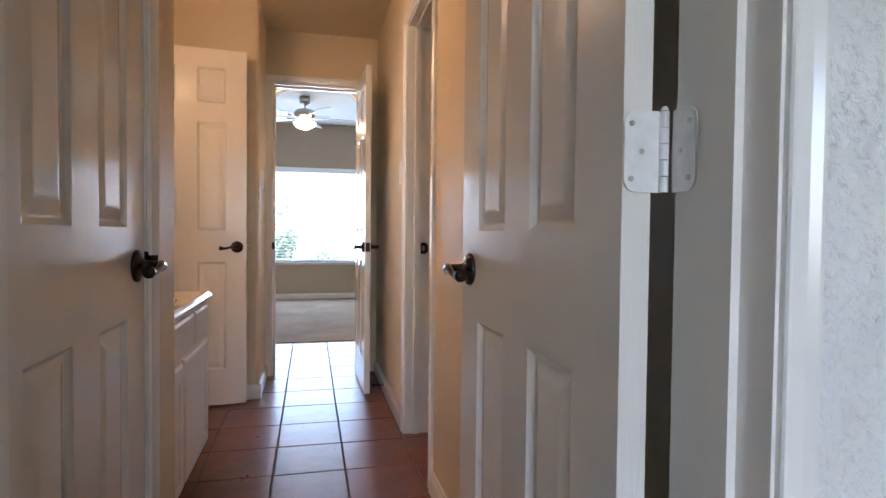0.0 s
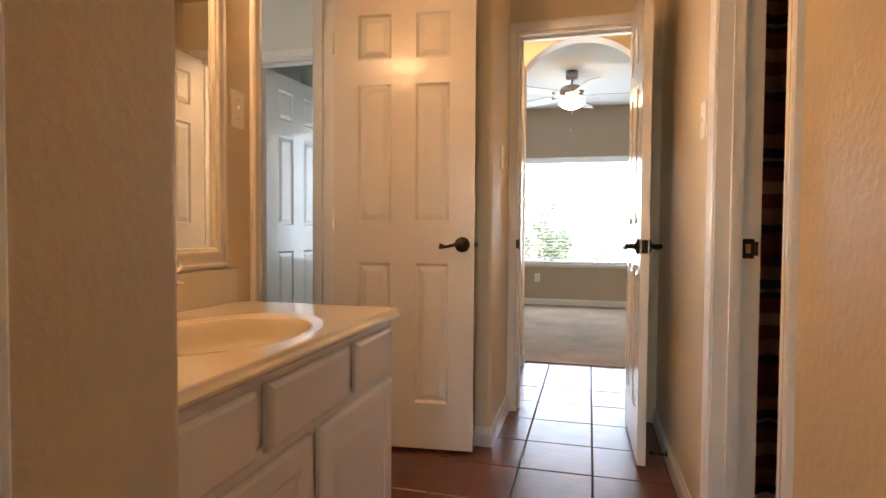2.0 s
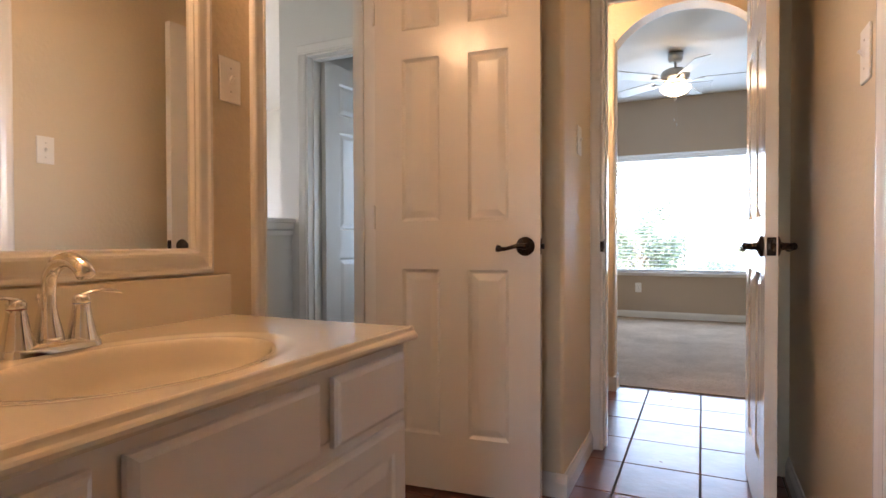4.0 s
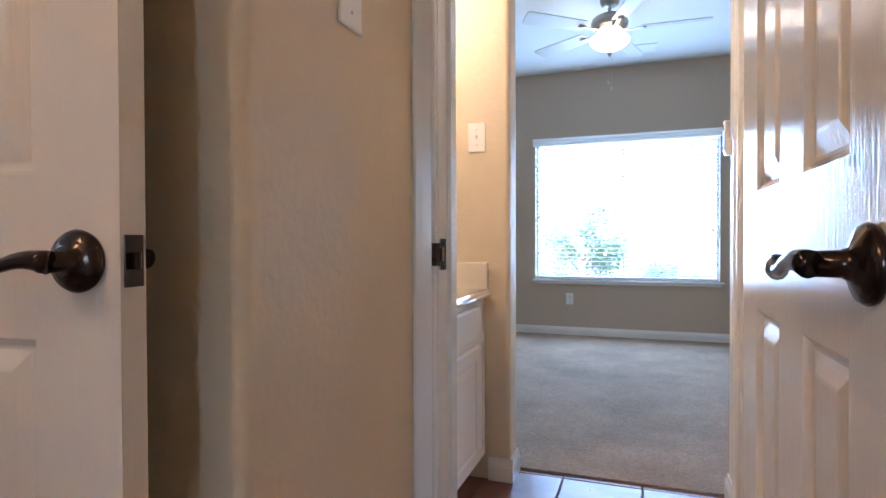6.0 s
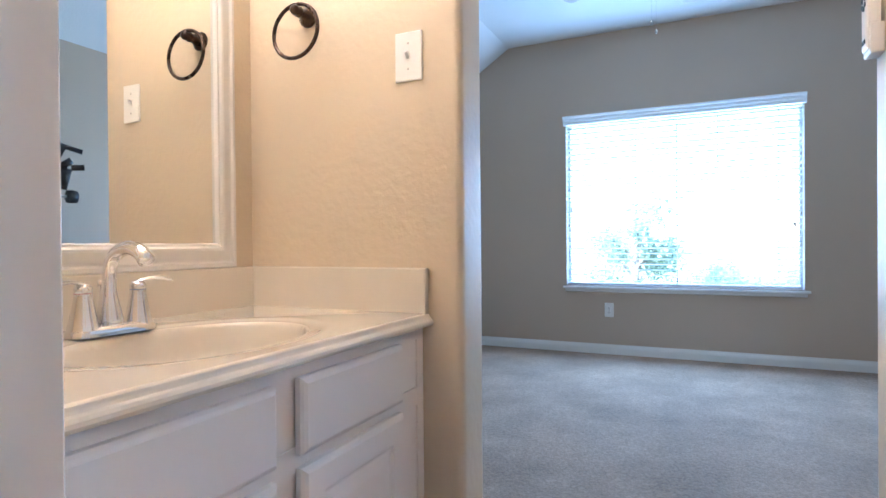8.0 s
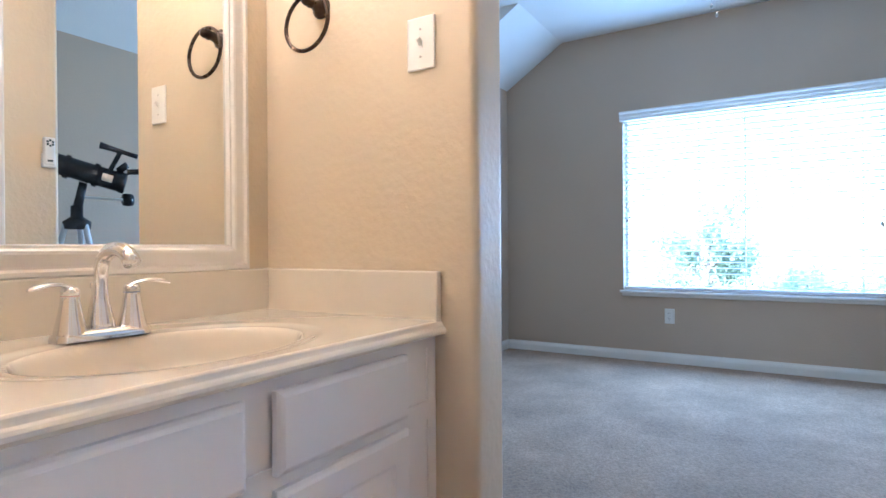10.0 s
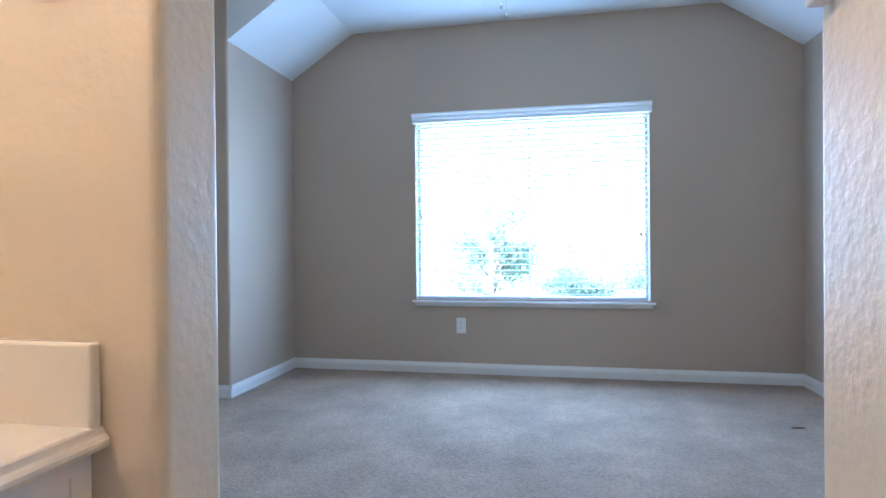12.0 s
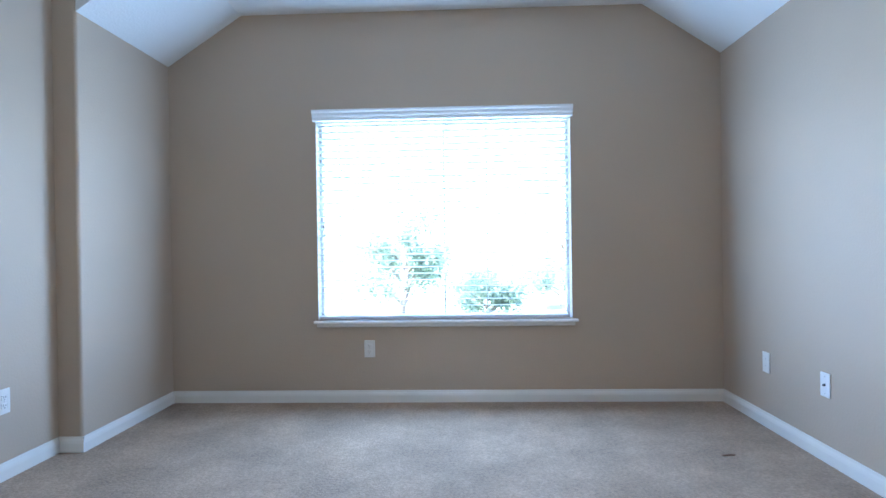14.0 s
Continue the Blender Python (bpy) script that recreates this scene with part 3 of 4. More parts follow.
def strike(name, m, label="dark bronze strike plate on the door jamb"):
    """A plate in the local yz plane facing +x, with a curved lip at +y."""
    ob = thing(name, label, "strike plate", m, "strike plates")
    bm = bmesh.new()
    ring = outline([(-0.014, -0.028, 0.004), (0.016, -0.028, 0.004), (0.016, 0.028, 0.004), (-0.014, 0.028, 0.004)], 3)
    hole = [(-0.006, -0.013), (0.007, -0.013), (0.007, 0.013), (-0.006, 0.013)]
    for x in (0.0, 0.0022):
        vs = [bm.verts.new((x, p.x, p.y)) for p in ring]
        hs = [bm.verts.new((x, *p)) for p in hole]
        es = [bm.edges.new((vs[i], vs[(i + 1) % len(vs)])) for i in range(len(vs))] + [bm.edges.new((hs[i], hs[(i + 1) % 4])) for i in range(4)]
        bmesh.ops.triangle_fill(bm, edges=es, use_beauty=True)
    part("plate", bm, M_BRONZE, ob)
    bm = bmesh.new()
    tube(bm, [(0.001, 0.014, -0.012), (0.001, 0.014, 0.012)], 0.004, 8)
    extrude(bm, [(0.012, 0.0005), (0.020, 0.0030), (0.029, -0.001), (0.033, -0.008), (0.0315, -0.009), (0.028, -0.003), (0.020, 0.0008)], (0, 0, -0.020), (0, 1, 0), (1, 0, 0), (0, 0, 0.040))
    part("lip", bm, M_BRONZE, ob)
    for z in (-0.021, 0.021):
        part("screw", lathe(bmesh.new(), [(0, 0.0035), (0.003, 0.003), (0.003, 0), (0, 0)], Matrix.Translation((0.001, 0.001, z)) @ Matrix.Rotation(radians(90), 4, "Y"), 10), M_BRONZE, ob)
    part("latch_hole", boxes((-0.004, 0.0002, -0.006, 0.007, -0.013, 0.013)), M_RAW, ob, "raw wood in the latch hole")
    return ob


strike("strike_plate", pose(XJ0 + 0.012, 3.862, 0.917, 180, 0, 0) @ Matrix.Scale(1.18, 4))
strike("strike_plate", pose(0.745, RY1 - 0.012, 0.938, 0, 0, -90))
strike("strike_plate", pose(XM - 0.028, LY0 + 0.012, 0.925, 180, 0, 90))
strike("strike_plate", pose(XL - 0.010, 1.086, 0.94, 0, 0, -90))

# ---- cabinets ----
def front(bm, y0, y1, z0, z1, x, raised):
    """A lipped front on the plane x, facing +x: a drawer slab, or a raised panel door."""
    rings = [(0.0, 0.0), (0.0, 0.010), (0.004, 0.0145), (0.010, 0.018)]
    if raised:
        rings += [(0.052, 0.018), (0.057, 0.013), (0.062, 0.012), (0.088, 0.0165), (0.091, 0.0165)]
    prev = None
    for inset, depth in rings:
        ring = [bm.verts.new((x + depth, y, z)) for y, z in ((y0 + inset, z0 + inset), (y1 - inset, z0 + inset), (y1 - inset, z1 - inset), (y0 + inset, z1 - inset))]
        if prev:
            for q in range(4):
                bm.faces.new((prev[q], prev[(q + 1) % 4], ring[(q + 1) % 4], ring[q]))
        prev = ring
    bm.faces.new(prev)
    return bm


def vanity(label, y0, y1, drawers, doors, xm):
    ob = thing("vanity_cabinet", label, "vanity cabinet", pose(0, 0, 0), "vanity cabinets")
    xf = -0.254
    for name, r in (("side_panel", (xm, xf - 0.001, y0, y0 + 0.016)), ("side_panel", (xm, xf - 0.001, y1 - 0.016, y1)), ("back_panel", (xm, xm + 0.010, y0 + 0.016, y1 - 0.016)), ("front_panel", (xf - 0.013, xf - 0.001, y0 + 0.016, y1 - 0.016))):
        part(name, boxes((*r, 0.10, 0.727)), M_CAB, ob)
    part("bottom_panel", boxes((xm + 0.010, xf - 0.013, y0 + 0.016, y1 - 0.016, 0.10, 0.116)), M_CAB, ob)
    part("toe_kick", boxes((xm, xf - 0.07, y0, y1, 0, 0.10)), M_CAB, ob)
    bm = boxes((xf - 0.001, xf + 0.003, y0, y0 + 0.035, 0.10, 0.727), (xf - 0.001, xf + 0.003, y1 - 0.030, y1, 0.10, 0.727), (xf - 0.001, xf + 0.003, y0 + 0.035, y1 - 0.03, 0.10, 0.135), (xf - 0.001, xf + 0.003, y0 + 0.035, y1 - 0.03, 0.70, 0.727), (xf - 0.001, xf + 0.003, y0 + 0.035, y1 - 0.03, 0.55, 0.59))
    part("face_frame", bm, M_CAB, ob)
    for a, b in drawers:
        part("drawer_front", front(bmesh.new(), a, b, 0.578, 0.703, xf + 0.003, False), M_CAB, ob, "plain white lipped drawer front")
    for a, b in doors:
        part("cabinet_door", front(bmesh.new(), a, b, 0.115, 0.557, xf + 0.003, True), M_CAB, ob, "white raised panel cabinet door")
    return ob


def smooth(a, b, v):
    f = min(1.0, max(0.0, (v - a) / (b - a)))
    return f * f * (3 - 2 * f)


def basin_top(label, y0, y1, yc, side_splash, open_end, xm):
    ob = thing("basin_counter", label, "washbasin counter", pose(0, 0, 0), "vanity tops")
    z, xf = 0.757, -0.240
    nx, ny = 110, 190
    bm = bmesh.new()
    grid = []
    xc = -0.462
    for i in range(nx + 1):
        row = []
        for k in range(ny + 1):
            x, y = xm + (xf - xm) * i / nx, y0 + (y1 - y0) * k / ny
            r1 = math.hypot((y - yc) / 0.280, (x - xc) / 0.200)
            r2 = math.hypot((y - yc) / 0.228, (x - xc) / 0.166)
            h = -0.004 * smooth(0.0, 0.16, 1.0 - r1)
            if r2 < 1.0:
                h -= 0.135 * smooth(-0.02, 0.10, 1.0 - r2) * (1 - 0.80 * r2 ** 3)
            row.append(bm.verts.new((x, y, z + h)))
        grid.append(row)
    for i in range(nx):
        for k in range(ny):
            bm.faces.new((grid[i][k], grid[i + 1][k], grid[i + 1][k + 1], grid[i][k + 1]))
    part("basin", bm, M_TOP, ob, "glossy cream top with a moulded oval basin", True)
    ogee = [(0, 0), (0.003, -0.0006), (0.006, -0.003), (0.0075, -0.007), (0.0095, -0.011), (0.013, -0.014), (0.016, -0.018), (0.0168, -0.023), (0.015, -0.028), (0.010, -0.030), (-0.02, -0.030), (-0.02, -0.004)]
    edge = extrude(bmesh.new(), ogee, (xf, y0, z), (1, 0, 0), (0, 0, 1), (0, y1 - y0 + (0.0165 if open_end else 0), 0))
    part("front_edge", edge, M_TOP, ob)
    if open_end:
        part("end_edge", extrude(bmesh.new(), ogee, (xm, y1, z - 0.0002), (0, 1, 0), (0, 0, 1), (xf - xm + 0.008, 0, 0)), M_TOP, ob)
    part("backsplash", boxes((xm, xm + 0.019, y0, y1, z - 0.004, z + 0.105), bevel=0.004), M_TOP, ob)
    if side_splash:
        part("side_splash", boxes((xm + 0.019, xf + 0.006, y1 - 0.019, y1 - 0.0005, z - 0.004, z + 0.105), bevel=0.004), M_TOP, ob)
    part("drain", lathe(bmesh.new(), [(0, 0.004), (0.018, 0.004), (0.022, 0.002), (0.022, -0.004), (0, -0.004)], Matrix.Translation((xc, yc, z - 0.139))), M_CHROME, ob, "chrome drain ring", True)
    return ob


vanity("white painted vanity cabinet with raised panel doors beside the closet", Y_ALC + 0.002, 2.342, ((1.412, 1.642), (1.682, 2.030), (2.072, 2.322)), ((1.412, 1.844), (1.882, 2.324)), XM)
vanity("white painted vanity cabinet with raised panel doors by the bedroom opening", Y_D1 + 0.002, Y_T0 - 0.002, ((4.010, 4.378), (4.434, 4.766)), ((4.010, 4.378), (4.434, 4.768)), XM2)
basin_top("glossy cream one-piece vanity top with an oval basin, clean", Y_ALC + 0.002, 2.340, 1.872, False, True, XM)
basin_top("glossy cream vanity top with side splash against the towel ring wall", Y_D1 + 0.002, Y_T0 - 0.001, 4.422, True, False, XM2)


def faucet(label, x, y):
    ob = thing("faucet", label, "faucet", pose(x, y, 0.757), "faucets")
    bm = bmesh.new()
    ring = outline([(-0.026, -0.078, 0.022), (0.026, -0.078, 0.022), (0.026, 0.078, 0.022), (-0.026, 0.078, 0.022)])
    lo = [bm.verts.new((p.x * 1.12, p.y * 1.06, 0)) for p in ring]
    mid = [bm.verts.new((p.x * 1.08, p.y * 1.04, 0.010)) for p in ring]
    hi = [bm.verts.new((p.x * 0.78, p.y * 0.93, 0.017)) for p in ring]
    n = len(ring)
    for a, b in ((lo, mid), (mid, hi)):
        for i in range(n):
            bm.faces.new((a[i], a[(i + 1) % n], b[(i + 1) % n], b[i]))
    bm.faces.new(hi)
    part("base", bm, M_CHROME, ob, "", True)
    pts, rad = [], []
    for k in range(20):
        f = k / 19
        if f < 0.45:
            g = f / 0.45
            pts.append((-0.004 - 0.004 * math.sin(g * 3.14), 0, 0.012 + 0.105 * g))
            rad.append(0.023 - 0.011 * smooth(0, 0.8, g))
        else:
            g = (f - 0.45) / 0.55 * radians(158)
            pts.append((0.042 - 0.046 * math.cos(g) + 0.012 * (g / 2.7), 0, 0.117 + 0.040 * math.sin(g)))
            rad.append(0.0120 + 0.0025 * g / 2.7)
    part("spout", tube(bmesh.new(), pts, rad, 16, up=(0, 1, 0)), M_CHROME, ob, "arched chrome spout", True)
    part("lift_rod", lathe(bmesh.new(), [(0.003, 0.0), (0.003, 0.07), (0.006, 0.074), (0.006, 0.084), (0, 0.086)], Matrix.Translation((-0.030, 0, 0.012)), 12), M_CHROME, ob, "", True)
    for s in (-1, 1):
        col = lathe(bmesh.new(), [(0.027, 0.010), (0.025, 0.018), (0.019, 0.045), (0.0145, 0.070), (0.0145, 0.076), (0.0130, 0.077), (0.0145, 0.078), (0.0150, 0.086), (0.011, 0.092), (0, 0.093)], Matrix.Translation((0, s * 0.053, 0)), 20)
        h = part("handle", col, M_CHROME, ob, "conical chrome handle", True)
        pts = [(0.002 * k, s * (0.053 + 0.0125 * k - 0.008), 0.089 + 0.008 * math.sin(k * 0.55) + 0.0005 * k) for k in range(7)]
        part("handle_lever", tube(bmesh.new(), pts, [0.008, 0.0085, 0.0085, 0.009, 0.010, 0.0105, 0.006], 12, 0.42), M_CHROME, h, "", True)
        ringm = lathe(bmesh.new(), [(0.0143, 0.0763), (0.0147, 0.0765), (0.0147, 0.0773), (0.0143, 0.0775)], Matrix.Translation((0, s * 0.053, 0)), 20)
        part("colour_ring", ringm, M_RED if s < 0 else M_BLUE, h, "thin coloured ring")
    return ob


M_RED, M_BLUE = mat("red_mark", (0.32, 0.12, 0.10), 0.4), mat("blue_mark", (0.12, 0.16, 0.28), 0.4)
faucet("polished chrome two handle faucet behind the oval basin", -0.672, 1.852)
faucet("polished chrome two handle faucet, arched spout, by the towel ring", -0.650, 4.402)


def framed_mirror(label, y0, y1, z0, z1, xm):
    ob = thing("wall_mirror", label, "mirror", pose(0, 0, 0), "framed mirrors")
    part("glass", boxes((xm + 0.002, xm + 0.006, y0 + 0.05, y1 - 0.05, z0 + 0.05, z1 - 0.05)), M_MIRROR, ob, "clear silvered glass")
    prof = [(0, 0), (0, 0.012), (0.004, 0.017), (0.012, 0.018), (0.017, 0.014), (0.022, 0.0145), (0.044, 0.021), (0.050, 0.021), (0.055, 0.016), (0.060, 0.016), (0.0625, 0.008), (0.0625, 0)]
    for a, u, along in (((y0, z0), (0, 1), (0, 1, 0)), ((y0, z1), (0, -1), (0, 1, 0)), ((y0, z0), (1, 0), (0, 0, 1)), ((y1, z0), (-1, 0), (0, 0, 1))):
        horizontal = along[1] == 1
        length = (y1 - y0) if horizontal else (z1 - z0)
        bm = bmesh.new()
        va, vb = [], []
        for p, q in prof:
            o = Vector((xm + 0.001 + q, a[0] + u[0] * p, a[1] + u[1] * p))
            d = Vector(along)
            va.append(bm.verts.new(o + d * p))
            vb.append(bm.verts.new(o + d * (length - p)))
        n = len(prof)
        for i in range(n):
            bm.faces.new((va[i], va[(i + 1) % n], vb[(i + 1) % n], vb[i]))
        bm.faces.new(va)
        bm.faces.new(vb[::-1])
        part("frame_rail", bm, M_TRIM, ob, "white moulded frame rail")
    return ob


framed_mirror("large white framed mirror above the first vanity", 1.42, 2.288, 0.866, 1.90, XM)
framed_mirror("large white framed mirror above the second vanity", 4.02, 4.816, 0.861, 1.90, XM2)


def vanity_light(label, yc, xm, bulb):
    ob = thing("vanity_light", label, "wall lamp", pose(xm, yc, 2.12), "vanity lights")
    part("backplate", boxes((0, 0.025, -0.29, 0.29, -0.05, 0.05), bevel=0.008), M_NICKEL, ob)
    for k in (-1, 0, 1):
        part("arm", tube(bmesh.new(), [(0.02, k * 0.2, 0), (0.07, k * 0.2, 0.0), (0.10, k * 0.2, 0.02)], 0.009, 10), M_NICKEL, ob, "", True)
        part("globe", lathe(bmesh.new(), [(0.020, 0.050), (0.026, 0.028), (0.046, -0.008), (0.052, -0.040), (0.042, -0.075), (0, -0.094)], Matrix.Translation((0.11, k * 0.2, -0.02)), 20), bulb, ob, "lit round bulb", True)
    return ob


vanity_light("nickel wall lamp with three lit bulbs over the first mirror", 1.87, XM, M_BULB)
vanity_light("nickel wall lamp with three lit bulbs over the second mirror", 4.44, XM2, M_BULB_2)


# ---- switches, outlets ----
def plate(kind, m, label):
    """A wall plate 70 x 115 mm in the local xz plane, facing -y."""
    ob = thing("light_switch" if kind == "switch" else ("wall_outlet" if kind == "outlet" else "cable_plate"), label, "light switch" if kind == "switch" else ("wall outlet" if kind == "outlet" else "cable plate"), m, "wall plates")
    part("cover", boxes((-0.036, 0.036, -0.006, 0.0, -0.058, 0.058), bevel=0.003), M_PLATE, ob)
    if kind == "switch":
        t = part("toggle_slot", boxes((-0.006, 0.006, -0.0068, -0.005, -0.013, 0.013)), M_PLATE, ob, "pale recessed slot")
        part("toggle", extrude(bmesh.new(), [(-0.0068, -0.006), (-0.018, 0.006), (-0.016, 0.011), (-0.0068, 0.006)], (-0.0042, 0, 0), (0, 1, 0), (0, 0, 1), (0.0084, 0, 0)), M_PLATE, ob)
        spots = (-0.030, 0.030)
    elif kind == "outlet":
        for z in (-0.0195, 0.0195):
            r = part("receptacle", boxes((-0.0165, 0.0165, -0.0085, -0.005, z - 0.014, z + 0.014), bevel=0.003), M_PLATE, ob)
            # Outlet slots and hole are dark pieces painted as their inner shade.
            for x, h in ((-0.0065, 0.009), (0.0065, 0.007)):
                part("slot", boxes((x - 0.001, x + 0.001, -0.0090, -0.0084, z - 0.001, z - 0.001 + h)), M_DARK, r)
            part("ground_hole_shade", boxes((-0.0022, 0.0022, -0.0090, -0.0084, z - 0.010, z - 0.006)), M_DARK, r)
        spots = (0.0,)
    elif kind == "coax":
        part("coax_socket", lathe(bmesh.new(), [(0.006, 0), (0.006, 0.004), (0.0045, 0.004), (0.0045, 0.011), (0, 0.011)], Matrix.Translation((0, -0.005, 0)) @ Matrix.Rotation(radians(90), 4, "X"), 12), M_DARK, ob, "small dark socket")
        spots = (-0.040, 0.040)
    else:
        spots = (-0.020, 0.020)
    for z in spots:
        part("screw", lathe(bmesh.new(), [(0.0028, 0), (0.0028, 0.0008), (0, 0.0011)], Matrix.Translation((0, -0.006, z)) @ Matrix.Rotation(radians(90), 4, "X"), 10), M_NICKEL, ob)
    return ob


plate("switch", pose(-0.281, Y_T0, 1.358), "white toggle light switch on the towel ring wall")
plate("switch", pose(XS, 3.562, 1.350, 0, 0, 90), "white toggle light switch beside the inner doorway")
plate("switch", pose(XM, 2.355, 1.362, 0, 0, 90), "white light switch between mirror and landing doorway")
plate("switch", pose(XQ, 2.715, 1.335, 0, 0, -90), "white light switch beside the bathtub room doorway")
plate("outlet", pose(-0.359, YB, 0.370), "white duplex wall outlet under the bedroom window")
plate("outlet", pose(XBN, 7.19, 0.368, 0, 0, 90), "white duplex wall outlet beside the stepped wall")
plate("blank", pose(XB1, 7.93, 0.372, 0, 0, -90), "plain white wall plate near the bedroom corner")
plate("coax", pose(XB1, 7.41, 0.373, 0, 0, -90), "white cable plate with a small dark socket")

# towel ring
M_RING = mat("brown_bronze", (0.085, 0.052, 0.032), 0.28, 0.7, vary=0.4, scale=50, tint=(0.04, 0.026, 0.018))
ring = thing("towel_ring", "dark bronze towel ring hanging from a turned post", "towel ring", pose(-0.574, Y_T0, 1.503))
part("post", lathe(bmesh.new(), [(0, 0), (0.027, 0), (0.027, 0.005), (0.021, 0.010), (0.015, 0.020), (0.0115, 0.034), (0.014, 0.038), (0.014, 0.043), (0.011, 0.047), (0.013, 0.054), (0.010, 0.062), (0, 0.065)], Matrix.Rotation(radians(90), 4, "X")), M_RING, ring, "", True)
part("ring", tube(bmesh.new(), [(0.068 * math.sin(6.28318 * k / 48), -0.053 + 0.004 * math.cos(6.28318 * k / 48), -0.053 + 0.068 * math.cos(6.28318 * k / 48)) for k in range(49)], 0.0050, 10, up=(0, 1, 0)), M_RING, ring, "", True)

# fan remote in its wall holder
M_REMOTE = mat("white_remote_plastic", (0.80, 0.79, 0.77), 0.3)
M_BUTTON = mat("dark_green_button", (0.03, 0.06, 0.06), 0.4)
remote = thing("fan_remote", "white fan remote with dark buttons in a wall holder", "remote control", pose(XR, 4.975, 1.310, 0, 0, -90))
part("holder", boxes((-0.024, 0.024, -0.022, 0.0, -0.060, -0.005), bevel=0.003), M_REMOTE, remote)
body = part("body", boxes((-0.021, 0.021, -0.026, -0.004, -0.052, 0.062), bevel=0.006), M_REMOTE, remote)
for k in range(6):
    a = radians(60 * k + 30)
    part("button", lathe(bmesh.new(), [(0.0048, 0), (0.0048, 0.0015), (0, 0.0022)], Matrix.Translation((0.011 * math.cos(a), -0.026, 0.038 + 0.011 * math.sin(a))) @ Matrix.Rotation(radians(90), 4, "X"), 10), M_BUTTON, remote, "dark round button")
part("button", boxes((-0.010, 0.010, -0.0275, -0.0255, -0.038, -0.030), bevel=0.001), M_BUTTON, remote)

# door stop on the passage baseboard
stop = thing("door_stop", "dark spring door stop on the baseboard", "door stop", pose(XQ - 0.013, 3.30, 0.045))
bm = bmesh.new()
tube(bm, [(-0.002 - 0.0007 * k, 0.007 * math.cos(k * 0.785), 0.007 * math.sin(k * 0.785)) for k in range(80)], 0.0012, 6)
part("spring", bm, M_BRONZE, stop)
part("tip", lathe(bmesh.new(), [(0, 0), (0.008, 0.001), (0.009, 0.010), (0.006, 0.014), (0, 0.015)], Matrix.Translation((-0.056, 0, 0)) @ Matrix.Rotation(radians(-90), 4, "Y"), 14), M_BRONZE, stop)
part("foot", lathe(bmesh.new(), [(0, 0), (0.012, 0), (0.011, 0.004), (0, 0.005)], Matrix.Rotation(radians(-90), 4, "Y"), 14), M_BRONZE, stop)

# ---- ceiling fan ----
M_BLADE = mat("pale_washed_fan_blade", (0.62, 0.60, 0.56), 0.35, vary=0.08, scale=12)
fan = thing("ceiling_fan", "brushed nickel ceiling fan with pale blades and lit bowl", "ceiling fan", pose(0.120, 6.765, BED_H))
part("canopy", lathe(bmesh.new(), [(0, 0), (0.064, 0), (0.064, -0.055), (0.056, -0.080), (0.035, -0.090), (0, -0.090)], Matrix.Translation((0, 0, -0.0005))), M_NICKEL, fan, "", True)
part("downrod", lathe(bmesh.new(), [(0.0125, -0.085), (0.0125, -0.15), (0, -0.15)], None, 16), M_NICKEL, fan, "", True)
part("motor_housing", lathe(bmesh.new(), [(0, -0.142), (0.03, -0.144), (0.085, -0.152), (0.115, -0.172), (0.125, -0.200), (0.120, -0.228), (0.108, -0.236), (0.100, -0.246), (0.085, -0.268), (0.05, -0.272), (0, -0.272)]), M_NICKEL, fan, "", True)
# Warm glow on the vent band is put into this brassy colour.
M_WARM_LIT = mat("warm_lit_metal", (0.55, 0.42, 0.24), 0.3, 1.0)
part("vent_band", lathe(bmesh.new(), [(0.1012, -0.238), (0.1012, -0.243), (0.088, -0.264), (0.088, -0.262)]), M_WARM_LIT, fan, "metal band with warm lamp light in its colour", True)
# Dark bars paint the shade inside the housing's slots.
for k in range(22):
    a = 6.28318 * k / 22
    part("vent_slot_shade", extrude(bmesh.new(), [(-0.003, 0), (0.003, 0), (0.003, 0.002), (-0.003, 0.002)], (0.100 * math.cos(a), 0.100 * math.sin(a), -0.246), (-math.sin(a), math.cos(a), 0), (math.cos(a) * 0.8, math.sin(a) * 0.8, 0.6), (-0.011 * math.cos(a), -0.011 * math.sin(a), -0.016)), M_DARK, fan)
part("switch_housing", lathe(bmesh.new(), [(0.052, -0.270), (0.060, -0.285), (0.060, -0.305), (0.050, -0.312), (0, -0.312)]), M_NICKEL, fan, "", True)
part("bowl", lathe(bmesh.new(), [(0.070, -0.303), (0.116, -0.305), (0.130, -0.310), (0.133, -0.320), (0.124, -0.338), (0.102, -0.358), (0.070, -0.376), (0.034, -0.389), (0, -0.392)]), M_BOWL, fan, "lit frosted glass bowl", True)
part("finial", lathe(bmesh.new(), [(0, -0.391), (0.018, -0.392), (0.016, -0.412), (0.008, -0.418), (0.010, -0.426), (0, -0.432)], None, 16), M_NICKEL, fan, "", True)
for n_, (dx, drop) in enumerate(((0.012, 0.205), (-0.010, 0.160))):
    bm = bmesh.new()
    for k in range(int(drop / 0.006)):
        lathe(bm, [(0, -0.0018), (0.0016, 0), (0, 0.0018)], Matrix.Translation((dx, 0.010, -0.430 - 0.006 * k)), 6)
    lathe(bm, [(0, 0), (0.006, -0.008), (0.007, -0.018), (0.003, -0.026), (0, -0.026)], Matrix.Translation((dx, 0.010, -0.430 - drop)), 12)
    part("pull_chain", bm, M_NICKEL, fan)
